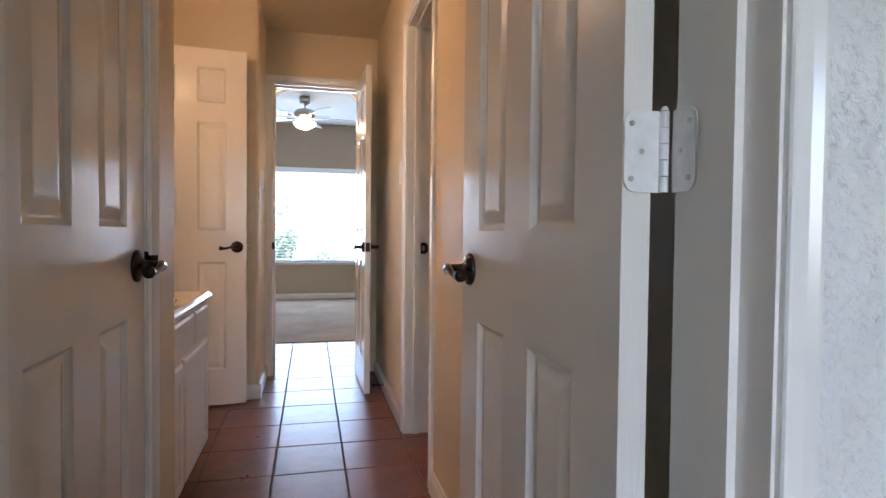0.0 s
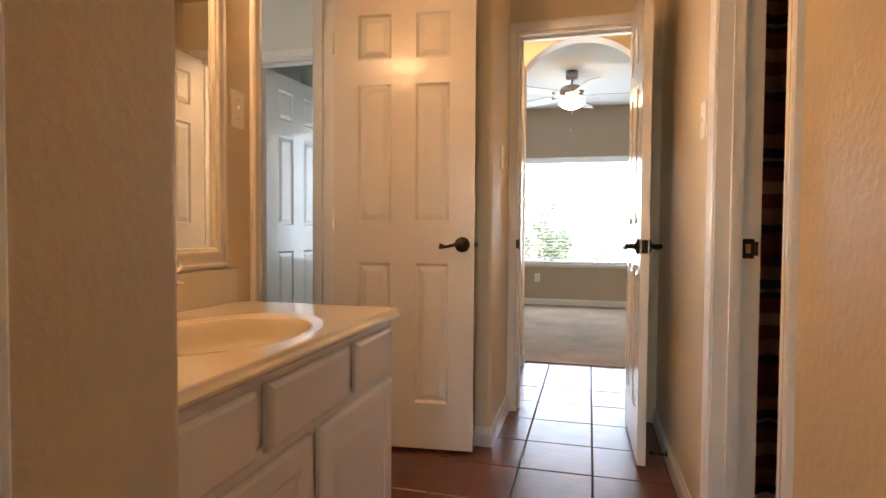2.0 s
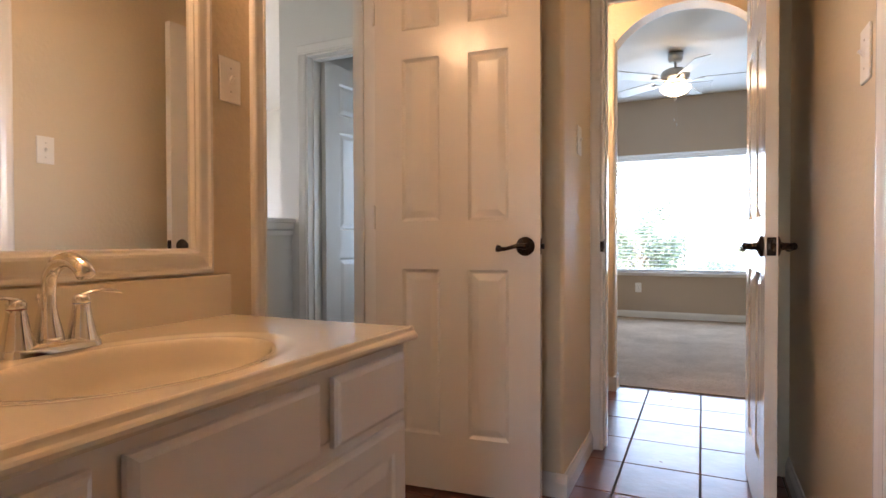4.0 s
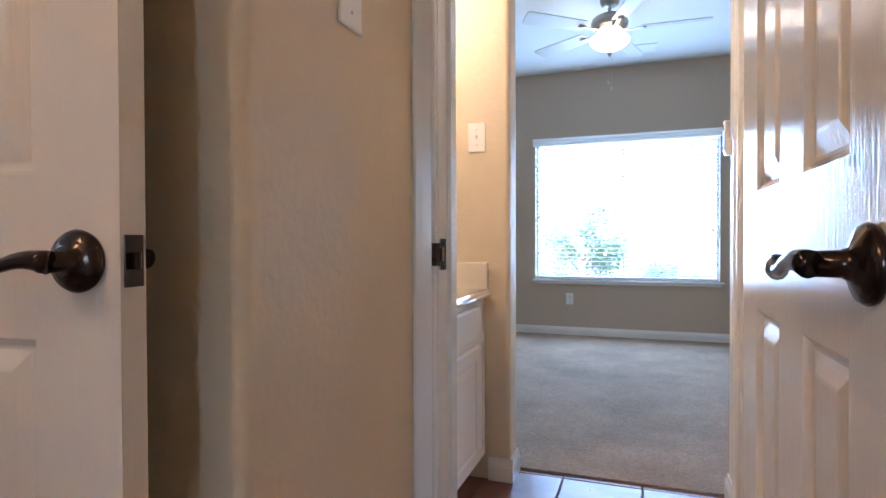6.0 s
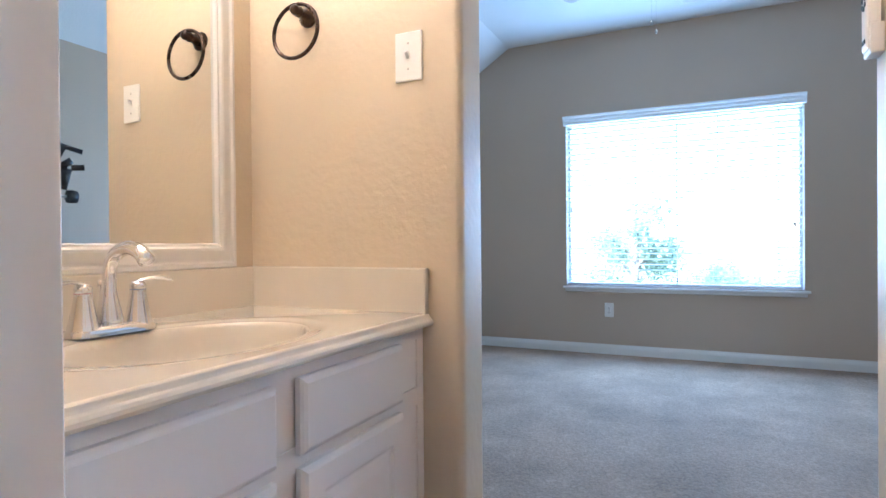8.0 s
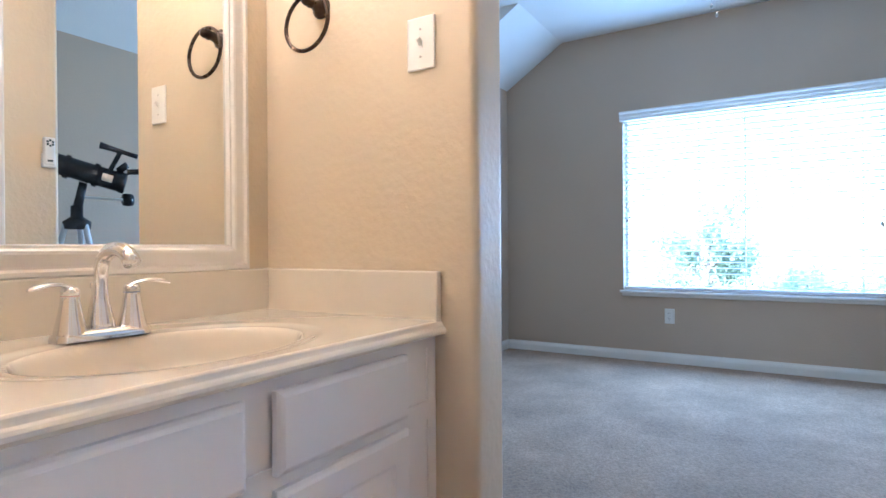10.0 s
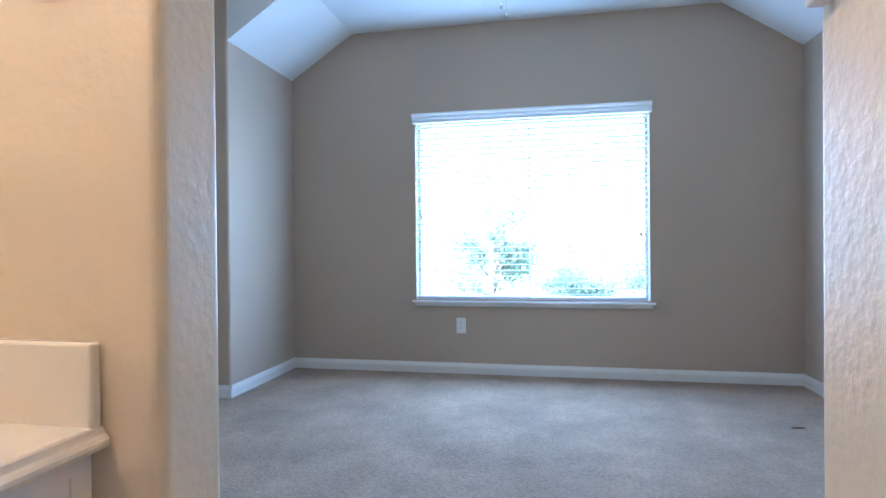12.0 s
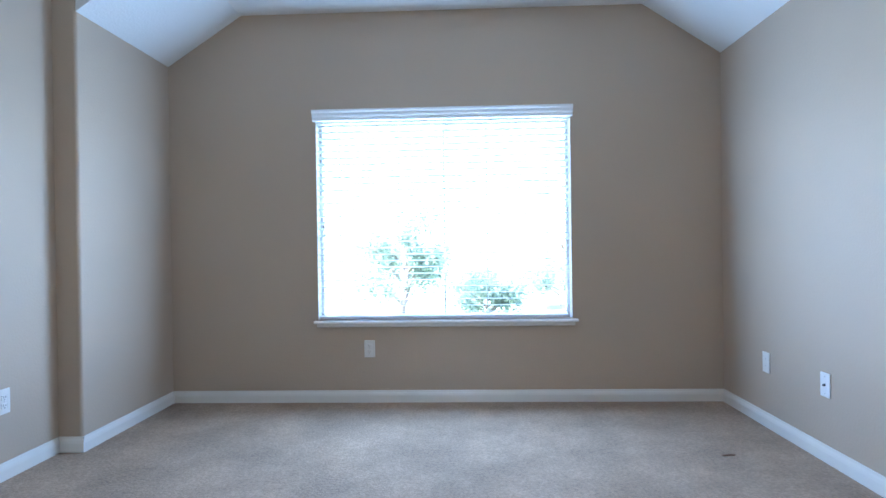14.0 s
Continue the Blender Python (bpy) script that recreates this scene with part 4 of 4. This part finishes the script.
for k in range(5):
    a = 75.0 + 72 * k
    arm = part("blade_arm", tube(bmesh.new(), [(0.09, 0, -0.255), (0.14, 0, -0.262), (0.19, 0, -0.250), (0.24, 0.0, -0.249)], [0.016, 0.011, 0.014, 0.022], 10, 0.35), M_NICKEL, fan, "", True)
    arm.matrix_basis = pose(0, 0, 0, 0, 0, a)
    bm = bmesh.new()
    ring_ = outline([(0.20, -0.055, 0.02), (0.64, -0.068, 0.03), (0.66, 0.066, 0.03), (0.20, 0.055, 0.02)], 4)
    tilt = math.tan(radians(12))
    lo = [bm.verts.new((p.x, p.y, -0.247 + p.y * tilt)) for p in ring_]
    hi = [bm.verts.new((p.x, p.y, -0.241 + p.y * tilt)) for p in ring_]
    for i in range(len(ring_)):
        bm.faces.new((lo[i], lo[(i + 1) % len(ring_)], hi[(i + 1) % len(ring_)], hi[i]))
    bm.faces.new(lo[::-1])
    bm.faces.new(hi)
    part("blade", bm, M_BLADE, fan).matrix_basis = pose(0, 0, 0, 0, 0, a)

vent = thing("ceiling_vent", "white louvred ceiling air vent in the bedroom", "ceiling vent", pose(0.325, 8.005, BED_H) @ Matrix.Diagonal((0.72, 1.25, 1, 1)))
part("frame", boxes((-0.17, 0.17, -0.10, -0.075, -0.008, 0), (-0.17, 0.17, 0.075, 0.10, -0.008, 0), (-0.17, -0.145, -0.075, 0.075, -0.008, 0), (0.145, 0.17, -0.075, 0.075, -0.008, 0)), M_PLATE, vent)
# Dark sheet under the solid ceiling paints the shade of the duct.
part("backing", boxes((-0.145, 0.145, -0.075, 0.075, -0.002, -0.0005)), M_DARK, vent, "dark sheet standing in for the shaded duct")
for k in range(7):
    y = -0.066 + 0.022 * k
    part("slat", extrude(bmesh.new(), [(0, 0), (0.014, -0.007), (0.015, -0.006), (0.001, 0.001)], (-0.145, y, -0.002), (0, 1, 0), (0, 0, 1), (0.29, 0, 0)), M_PLATE, vent)

# ---- bedroom window ----
window = tagged(new("window_1"), "wide white bedroom window with lowered open blinds", "window", kind="structure")
y = YB + 0.085
for r in ((WX0, WX0 + 0.022, WZ0, WZ1), (WX1 - 0.022, WX1, WZ0, WZ1), (WX0 + 0.022, WX1 - 0.022, WZ0, WZ0 + 0.025), (WX0 + 0.022, WX1 - 0.022, WZ1 - 0.025, WZ1), (0.150, 0.160, WZ0 + 0.025, WZ1 - 0.025)):
    part("window_frame", boxes((r[0], r[1], y, y + 0.045, r[2], r[3])), M_PLATE, window)
for a, b in ((WX0 + 0.022, 0.150), (0.160, WX1 - 0.022)):
    pane = part("pane", boxes((a, b, y + 0.02, y + 0.024, WZ0 + 0.025, WZ1 - 0.025)), M_GLASS, window)
    pane.visible_shadow = False
# Added white boards: window glare on the reveals put into their colour.
for x in (WX0, WX1 - 0.003):
    part("glare_board", boxes((x, x + 0.003, YB + 0.001, y - 0.001, WZ0, WZ1)), M_PLATE, window, "white board added over the reveal for window glare")
bm = extrude(bmesh.new(), [(-0.012, 0), (0.085, 0), (0.085, 0.018), (0.0, 0.018), (-0.008, 0.015), (-0.012, 0.009)], (WX0 - 0.018, YB - 0.035, WZ0 - 0.020), (0, 1, 0), (0, 0, 1), (WX1 - WX0 + 0.048, 0, 0))
part("window_sill", bm, M_TRIM, window, "white painted sill board")
bm = extrude(bmesh.new(), [(0, 0), (-0.010, 0.006), (-0.012, 0.020), (-0.018, 0.030), (0, 0.030)], (WX0 - 0.006, YB, WZ0 - 0.050), (0, 1, 0), (0, 0, 1), (WX1 - WX0 + 0.020, 0, 0))
part("apron", bm, M_TRIM, window, "white moulded apron")

blind = thing("window_blind", "white horizontal slat blind, lowered, slats open", "window blind", pose(0, 0, 0))
bm = extrude(bmesh.new(), [(0, 0), (-0.030, 0), (-0.034, 0.010), (-0.034, 0.022), (-0.042, 0.034), (-0.044, 0.050), (-0.052, 0.060), (-0.054, 0.072), (0, 0.072)], (WX0 - 0.014, YB - 0.001, 1.908), (0, 1, 0), (0, 0, 1), (WX1 - WX0 + 0.024, 0, 0))
part("valance", bm, M_BLIND, blind, "white moulded valance")
part("head_rail", boxes((WX0 + 0.005, WX1 - 0.005, YB + 0.006, YB + 0.056, 1.905, 1.945)), M_BLIND, blind)
part("bottom_rail", boxes((WX0 + 0.008, WX1 - 0.022, YB + 0.006, YB + 0.056, 0.572, 0.590), bevel=0.003), M_BLIND, blind)
slat = None
n_slats = 30
for k in range(n_slats):
    z = 0.612 + (1.885 - 0.612) * k / (n_slats - 1)
    if slat is None:
        bm = extrude(bmesh.new(), [(-0.0245, -0.0008), (0, 0.0010), (0.0245, -0.0008), (0.0245, 0.0004), (0, 0.0022), (-0.0245, 0.0004)], (WX0 + 0.004, 0, 0), (0, 0.985, -0.17), (0, 0.17, 0.985), (WX1 - WX0 - 0.012, 0, 0))
        slat = part("slat", bm, M_SLAT, blind)
        slat.matrix_basis = pose(0, YB + 0.031, z)
    else:
        o = slat.copy()
        scene.collection.objects.link(o)
        o.matrix_basis = pose(0, YB + 0.031, z)
for x in (WX0 + 0.16, WX0 + 0.56, WX1 - 0.56, WX1 - 0.16):
    part("ladder_cord", boxes((x - 0.0012, x + 0.0012, YB + 0.005, YB + 0.0065, 0.59, 1.905), (x - 0.0012, x + 0.0012, YB + 0.0555, YB + 0.057, 0.59, 1.905)), M_BLIND, blind)
for x, zs in ((-0.656, (1.215, 1.160)), (0.940, (1.062, 1.052))):
    for i, z in enumerate(zs):
        xx = x + 0.008 * i
        c = part("pull_cord", boxes((xx - 0.001, xx + 0.001, YB - 0.010, YB - 0.008, z, 1.905)), M_BLIND, blind)
        part("tassel", lathe(bmesh.new(), [(0, 0.004), (0.004, 0), (0.008, -0.022), (0.007, -0.028), (0, -0.029)], Matrix.Translation((xx, YB - 0.009, z)), 12), M_NICKEL, c, "small dull tassel")

# ---- telescope, seen in the second mirror ----
M_BLACK = mat("gloss_black_tube", (0.012, 0.013, 0.017), 0.18, vary=0.2)
M_ALU = mat("bare_aluminium", (0.55, 0.56, 0.57), 0.3, 0.9)
SCOPE = pose(1.53, 5.51, 0.008) @ Matrix.Diagonal((0.90, 0.90, 1.035, 1))
scope = thing("telescope", "black reflector telescope on an aluminium tripod", "telescope", SCOPE)
for k in range(3):
    a = radians(120 * k + 40)
    foot = Vector((0.36 * math.cos(a), 0.36 * math.sin(a), 0.0))
    top = Vector((0.06 * math.cos(a), 0.06 * math.sin(a), 1.02))
    leg = part("leg", tube(bmesh.new(), [foot.lerp(top, 0.35), top], 0.017, 10), M_ALU, scope)
    part("lower_leg", tube(bmesh.new(), [foot + Vector((0, 0, 0.012)), foot.lerp(top, 0.45)], 0.011, 8), M_BLACK, leg)
    part("rubber_foot", lathe(bmesh.new(), [(0, 0), (0.018, 0), (0.014, 0.02), (0, 0.022)], Matrix.Translation(foot), 10), M_BLACK, leg)
part("tray", lathe(bmesh.new(), [(0, 0.56), (0.14, 0.56), (0.14, 0.57), (0, 0.57)], None, 24), M_BLACK, scope)
part("tripod_head", lathe(bmesh.new(), [(0, 0.99), (0.075, 0.99), (0.08, 1.03), (0.05, 1.05), (0.035, 1.06), (0.035, 1.12), (0, 1.12)], None, 20), M_BLACK, scope, "", True)
part("mount", tube(bmesh.new(), [(0, 0, 1.10), (0.0, 0.02, 1.17), (-0.02, 0.03, 1.25)], [0.028, 0.026, 0.024], 12), M_BLACK, scope, "", True)
part("counterweight_bar", tube(bmesh.new(), [(0.0, 0.02, 1.17), (-0.15, 0.24, 1.16)], 0.007, 8), M_ALU, scope)
part("counterweight", lathe(bmesh.new(), [(0, -0.025), (0.035, -0.025), (0.037, 0), (0.035, 0.025), (0, 0.025)], Matrix.Translation((-0.15, 0.24, 1.16)) @ Matrix.Rotation(radians(90), 4, "X"), 18), M_BLACK, scope, "", True)
axis = Vector((0.50, -0.78, 0.24)).normalized()
lowend = Vector((-0.16, 0.22, 1.25))
turn = Matrix.Translation(lowend) @ axis.to_track_quat("Z", "Y").to_matrix().to_4x4()
tube_part = part("tube", lathe(bmesh.new(), [(0, 0), (0.056, 0), (0.060, 0.006), (0.060, 0.03), (0.0565, 0.034), (0.0565, 0.50), (0.060, 0.505), (0.060, 0.54), (0.054, 0.54), (0.052, 0.46), (0, 0.46)], turn, 28), M_BLACK, scope, "gloss black tube", True)
for h in (0.17, 0.33):
    part("tube_ring", lathe(bmesh.new(), [(0.0565, h - 0.012), (0.066, h - 0.012), (0.066, h + 0.012), (0.0565, h + 0.012)], turn, 24), M_BLACK, tube_part)
upv = (Vector((0, 0, 1)) - axis * axis.z).normalized()
part("focuser", tube(bmesh.new(), [lowend + axis * 0.06 + upv * 0.055, lowend + axis * 0.05 + upv * 0.10 + Vector((-0.02, 0.03, 0))], 0.020, 12), M_BLACK, tube_part, "", True)
part("eyepiece", tube(bmesh.new(), [lowend + axis * 0.05 + Vector((-0.03, 0.05, 0.055)), lowend + axis * 0.05 + Vector((-0.07, 0.11, 0.06))], 0.016, 12), M_BLACK, tube_part)
f0 = lowend + axis * 0.07 + upv * 0.17
part("finder_scope", tube(bmesh.new(), [f0 - axis * 0.10, f0 - axis * 0.03, f0 + axis * 0.07, f0 + axis * 0.12], [0.014, 0.013, 0.016, 0.020], 12), M_BLACK, tube_part, "", True)
part("finder_bracket", tube(bmesh.new(), [lowend + axis * 0.10 + upv * 0.055, f0], 0.014, 8), M_BLACK, tube_part)
side = (Vector((-1, 0, -0.15)) - axis * axis.dot(Vector((-1, 0, -0.15)))).normalized()
over = axis.cross(side)
bm = bmesh.new()
rows_ = [[bm.verts.new(lowend + axis * h + (side * math.cos(a) + over * math.sin(a)) * 0.058) for a in (-0.35, -0.12, 0.12, 0.35)] for h in (0.07, 0.13)]
for k in range(3):
    bm.faces.new((rows_[0][k], rows_[0][k + 1], rows_[1][k + 1], rows_[1][k]))
part("maker_plate", bm, M_NICKEL, tube_part, "pale plain plate")

# ---- splinter on the bedroom carpet ----
chip = tagged(link_mesh("wood_splinter", extrude(bmesh.new(), [(-0.036, 0.0), (0.030, 0.001), (0.038, 0.004), (0.012, 0.009), (-0.030, 0.007)], (0, -0.006, 0.0), (1, 0, 0), (0, 0, 1), (0.003, 0.013, 0)), M_CHIP), "small reddish brown wood splinter lying on the carpet", "wood splinter")
chip.matrix_world = pose(1.573, 7.49, 0.009, 0, 0, 6) @ Matrix.Diagonal((1, 1, 0.6, 1))

# ---- shower curtain and tub ----
def curtain_material():
    m = bpy.data.materials.new("striped_curtain_cloth")
    m.use_nodes = True
    n, l = m.node_tree.nodes, m.node_tree.links
    b = n["Principled BSDF"]
    b.inputs["Roughness"].default_value = 0.85
    geo = n.new("ShaderNodeNewGeometry")
    sep = n.new("ShaderNodeSeparateXYZ")
    l.new(geo.outputs["Position"], sep.inputs[0])
    wob = n.new("ShaderNodeTexNoise")
    wob.inputs["Scale"].default_value = 14
    l.new(geo.outputs["Position"], wob.inputs["Vector"])
    add = n.new("ShaderNodeMath")
    add.operation = "MULTIPLY_ADD"
    add.inputs[1].default_value = 0.02
    l.new(wob.outputs["Fac"], add.inputs[0])
    l.new(sep.outputs["Z"], add.inputs[2])
    mul = n.new("ShaderNodeMath")
    mul.operation = "MULTIPLY"
    mul.inputs[1].default_value = 1 / 0.46
    l.new(add.outputs[0], mul.inputs[0])
    frac = n.new("ShaderNodeMath")
    frac.operation = "FRACT"
    l.new(mul.outputs[0], frac.inputs[0])
    ramp = n.new("ShaderNodeValToRGB")
    ramp.color_ramp.interpolation = "CONSTANT"
    stops = ((0, (0.190, 0.042, 0.038)), (0.16, (0.028, 0.023, 0.027)), (0.22, (0.304, 0.142, 0.085)), (0.34, (0.190, 0.042, 0.038)), (0.45, (0.399, 0.209, 0.133)), (0.55, (0.171, 0.038, 0.038)), (0.66, (0.023, 0.019, 0.023)), (0.70, (0.228, 0.152, 0.114)), (0.73, (0.023, 0.019, 0.023)), (0.80, (0.285, 0.123, 0.076)), (0.90, (0.133, 0.030, 0.034)))
    e = ramp.color_ramp.elements
    while len(e) < len(stops):
        e.new(0.5)
    for el, (p, c) in zip(e, stops):
        el.position, el.color = p, (*c, 1)
    l.new(frac.outputs[0], ramp.inputs[0])
    l.new(ramp.outputs[0], b.inputs["Base Color"])
    return m


curtain = thing("shower_curtain", "dark red and brown striped cloth shower curtain", "shower curtain", pose(0, 0, 0))
bm = bmesh.new()
cols = []
for k in range(141):
    x = 0.795 + 1.43 * k / 140
    yy = 2.98 + 0.022 * math.sin(k * 0.55) + 0.008 * math.sin(k * 0.21 + 1)
    cols.append((bm.verts.new((x, yy, 0.06)), bm.verts.new((x, 2.98 + (yy - 2.98) * 0.8, 1.92))))
for a, b in zip(cols, cols[1:]):
    bm.faces.new((a[0], b[0], b[1], a[1]))
cl = part("cloth", bm, curtain_material(), curtain, "striped folded cloth", True)
md = cl.modifiers.new("thickness", "SOLIDIFY")
md.thickness = 0.002
part("rod", tube(bmesh.new(), [(XQB, 2.98, 1.955), (2.3, 2.98, 1.955)], 0.012, 12), M_CHROME, curtain)
for k in range(12):
    x = 0.80 + 0.127 * k
    part("curtain_ring", tube(bmesh.new(), [(x, 2.98 + 0.02 * math.sin(0.524 * j), 1.945 + 0.024 * math.cos(0.524 * j)) for j in range(13)], 0.002, 6), M_CHROME, curtain)
tub = thing("bathtub", "white enamel bathtub behind the shower curtain", "bathtub", pose(0, 0, 0))
part("apron", boxes((0.78, 2.295, 3.03, 3.05, 0.0, 0.38)), M_PLATE, tub)
part("rim", boxes((0.78, 2.295, 3.02, 3.11, 0.38, 0.42), (0.78, 2.295, 3.62, 3.695, 0.38, 0.42), (0.78, 0.87, 3.11, 3.62, 0.38, 0.42), (2.2, 2.295, 3.11, 3.62, 0.38, 0.42), bevel=0.008), M_PLATE, tub)

# ---- outside ----
M_GRASS = mat("mown_lawn", (0.12, 0.15, 0.07), 0.9, vary=0.4, scale=0.6, grain=0.6, grain_scale=30)
M_LEAF = translucent(mat("green_leaf", (0.16, 0.21, 0.15), 0.5, vary=0.35, scale=3), 0.6, (0.30, 0.38, 0.28))
M_BARK = mat("grey_brown_bark", (0.24, 0.20, 0.16), 0.9, vary=0.3, scale=12, grain=0.8, grain_scale=40)
bm = bmesh.new()
g = 900
vs = [bm.verts.new(p) for p in ((-g, -g, -3.2), (g, -g, -3.2), (g, g, -3.2), (-g, g, -3.2))]
bm.faces.new(vs)
structure("ground", bm, M_GRASS, "green lawn reaching the horizon", "ground")


def tree(label, x, y, height, spread, seed):
    rnd = random.Random(seed)
    ob = thing("tree", label, "tree", pose(x, y, -3.2), "trees beyond the window")
    bm = bmesh.new()
    lean = [Vector((0.10 * math.sin(k * 0.9 + seed), 0.08 * math.cos(k * 1.1), height * 0.62 * k / 6)) for k in range(7)]
    tube(bm, lean, [0.20 * height / 8 * (1 - 0.11 * k) for k in range(7)], 10)
    tips = []
    for k in range(11):
        base = lean[3 + k % 4]
        a = k * 2.4 + rnd.random()
        tip = base + Vector((spread * 0.62 * math.cos(a), spread * 0.62 * math.sin(a), height * (0.12 + 0.22 * rnd.random())))
        midp = base.lerp(tip, 0.5) + Vector((0, 0, 0.15))
        tube(bm, [base, midp, tip], [0.07, 0.045, 0.02], 6)
        tips += [tip, midp, base.lerp(tip, 0.8)]
    tips.append(lean[-1] + Vector((0, 0, height * 0.25)))
    part("trunk", bm, M_BARK, ob, "grey brown trunk and limbs")
    verts, faces = [], []
    for tip in tips:
        r = spread * (0.20 + 0.16 * rnd.random())
        for _ in range(110):
            d = Vector((rnd.gauss(0, 1), rnd.gauss(0, 1), rnd.gauss(0, 0.8))).normalized() * r * rnd.random() ** 0.4
            p = tip + d
            u = Vector((rnd.gauss(0, 1), rnd.gauss(0, 1), rnd.gauss(0, 1))).normalized()
            w = u.cross(Vector((rnd.gauss(0, 1), rnd.gauss(0, 1), rnd.gauss(0, 1)))).normalized()
            s_ = 0.07 + 0.06 * rnd.random()
            i = len(verts)
            verts += [p - u * s_, p + w * s_ * 0.5, p + u * s_, p - w * s_ * 0.5]
            faces.append((i, i + 1, i + 2, i + 3))
    me = bpy.data.meshes.new("crown")
    me.from_pydata([tuple(v) for v in verts], [], faces)
    me.materials.append(M_LEAF)
    cr = new("crown", me)
    cr.parent = ob
    return ob


tree("leafy green tree seen through the bedroom window", -2.1, 27.0, 6.2, 2.2, 3)
tree("leafy green tree with a spreading crown beyond the window", 1.4, 31.0, 3.3, 2.3, 8)
tree("leafy green tree standing further off beyond the window", 6.6, 42.0, 3.1, 2.8, 14)

# Unseen slab added overhead; its overhang keeps direct sun out of the rooms.
structure("roof", boxes((-5.3, 3.4, -6.2, 8.95, 2.86, 3.0)), mat("grey_slab", (0.16, 0.15, 0.14), 0.9, vary=0.3, scale=4), "unseen flat grey slab over the house that blocks the sun", "roof")

# ---- floor tiles ----
TX, TY, GAP = 0.298, 0.3145, 0.0055
tile_meshes = {}


def tile_mesh(w, h):
    key = (round(w, 3), round(h, 3))
    if key not in tile_meshes:
        bm = bmesh.new()
        rings = []
        for inset, z in ((0.0, -0.004), (0.0, -0.0022), (0.0025, 0.0)):
            rings.append([bm.verts.new((x, y_, z)) for x, y_ in ((inset, inset), (w - inset, inset), (w - inset, h - inset), (inset, h - inset))])
        for a, b in zip(rings, rings[1:]):
            for q in range(4):
                bm.faces.new((a[q], a[(q + 1) % 4], b[(q + 1) % 4], b[q]))
        bm.faces.new(rings[-1])
        me = bpy.data.meshes.new("tile")
        bm.to_mesh(me)
        bm.free()
        me.materials.append(M_TILE)
        tile_meshes[key] = me
    return tile_meshes[key]


rnd = random.Random(5)
for i in range(-4, 8):
    for k in range(-7, 10):
        x0, x1 = 0.043 + TX * i + GAP / 2, 0.043 + TX * (i + 1) - GAP / 2
        y0, y1 = 2.160 + TY * k + GAP / 2, 2.160 + TY * (k + 1) - GAP / 2
        x0, x1, y0, y1 = max(x0, XM - 0.02), min(x1, 2.29), max(y0, 0.245), min(y1, 5.024)
        if x0 > 0.70 and not 1.4 < y0 < 3.1:
            continue
        if x1 - x0 < 0.03 or y1 - y0 < 0.03:
            continue
        o = new("tile", tile_mesh(x1 - x0, y1 - y0))
        o.parent = floor
        o.matrix_basis = pose(x0, y0, rnd.uniform(-0.0006, 0.0006), rnd.uniform(-0.12, 0.12), rnd.uniform(-0.12, 0.12), 0)
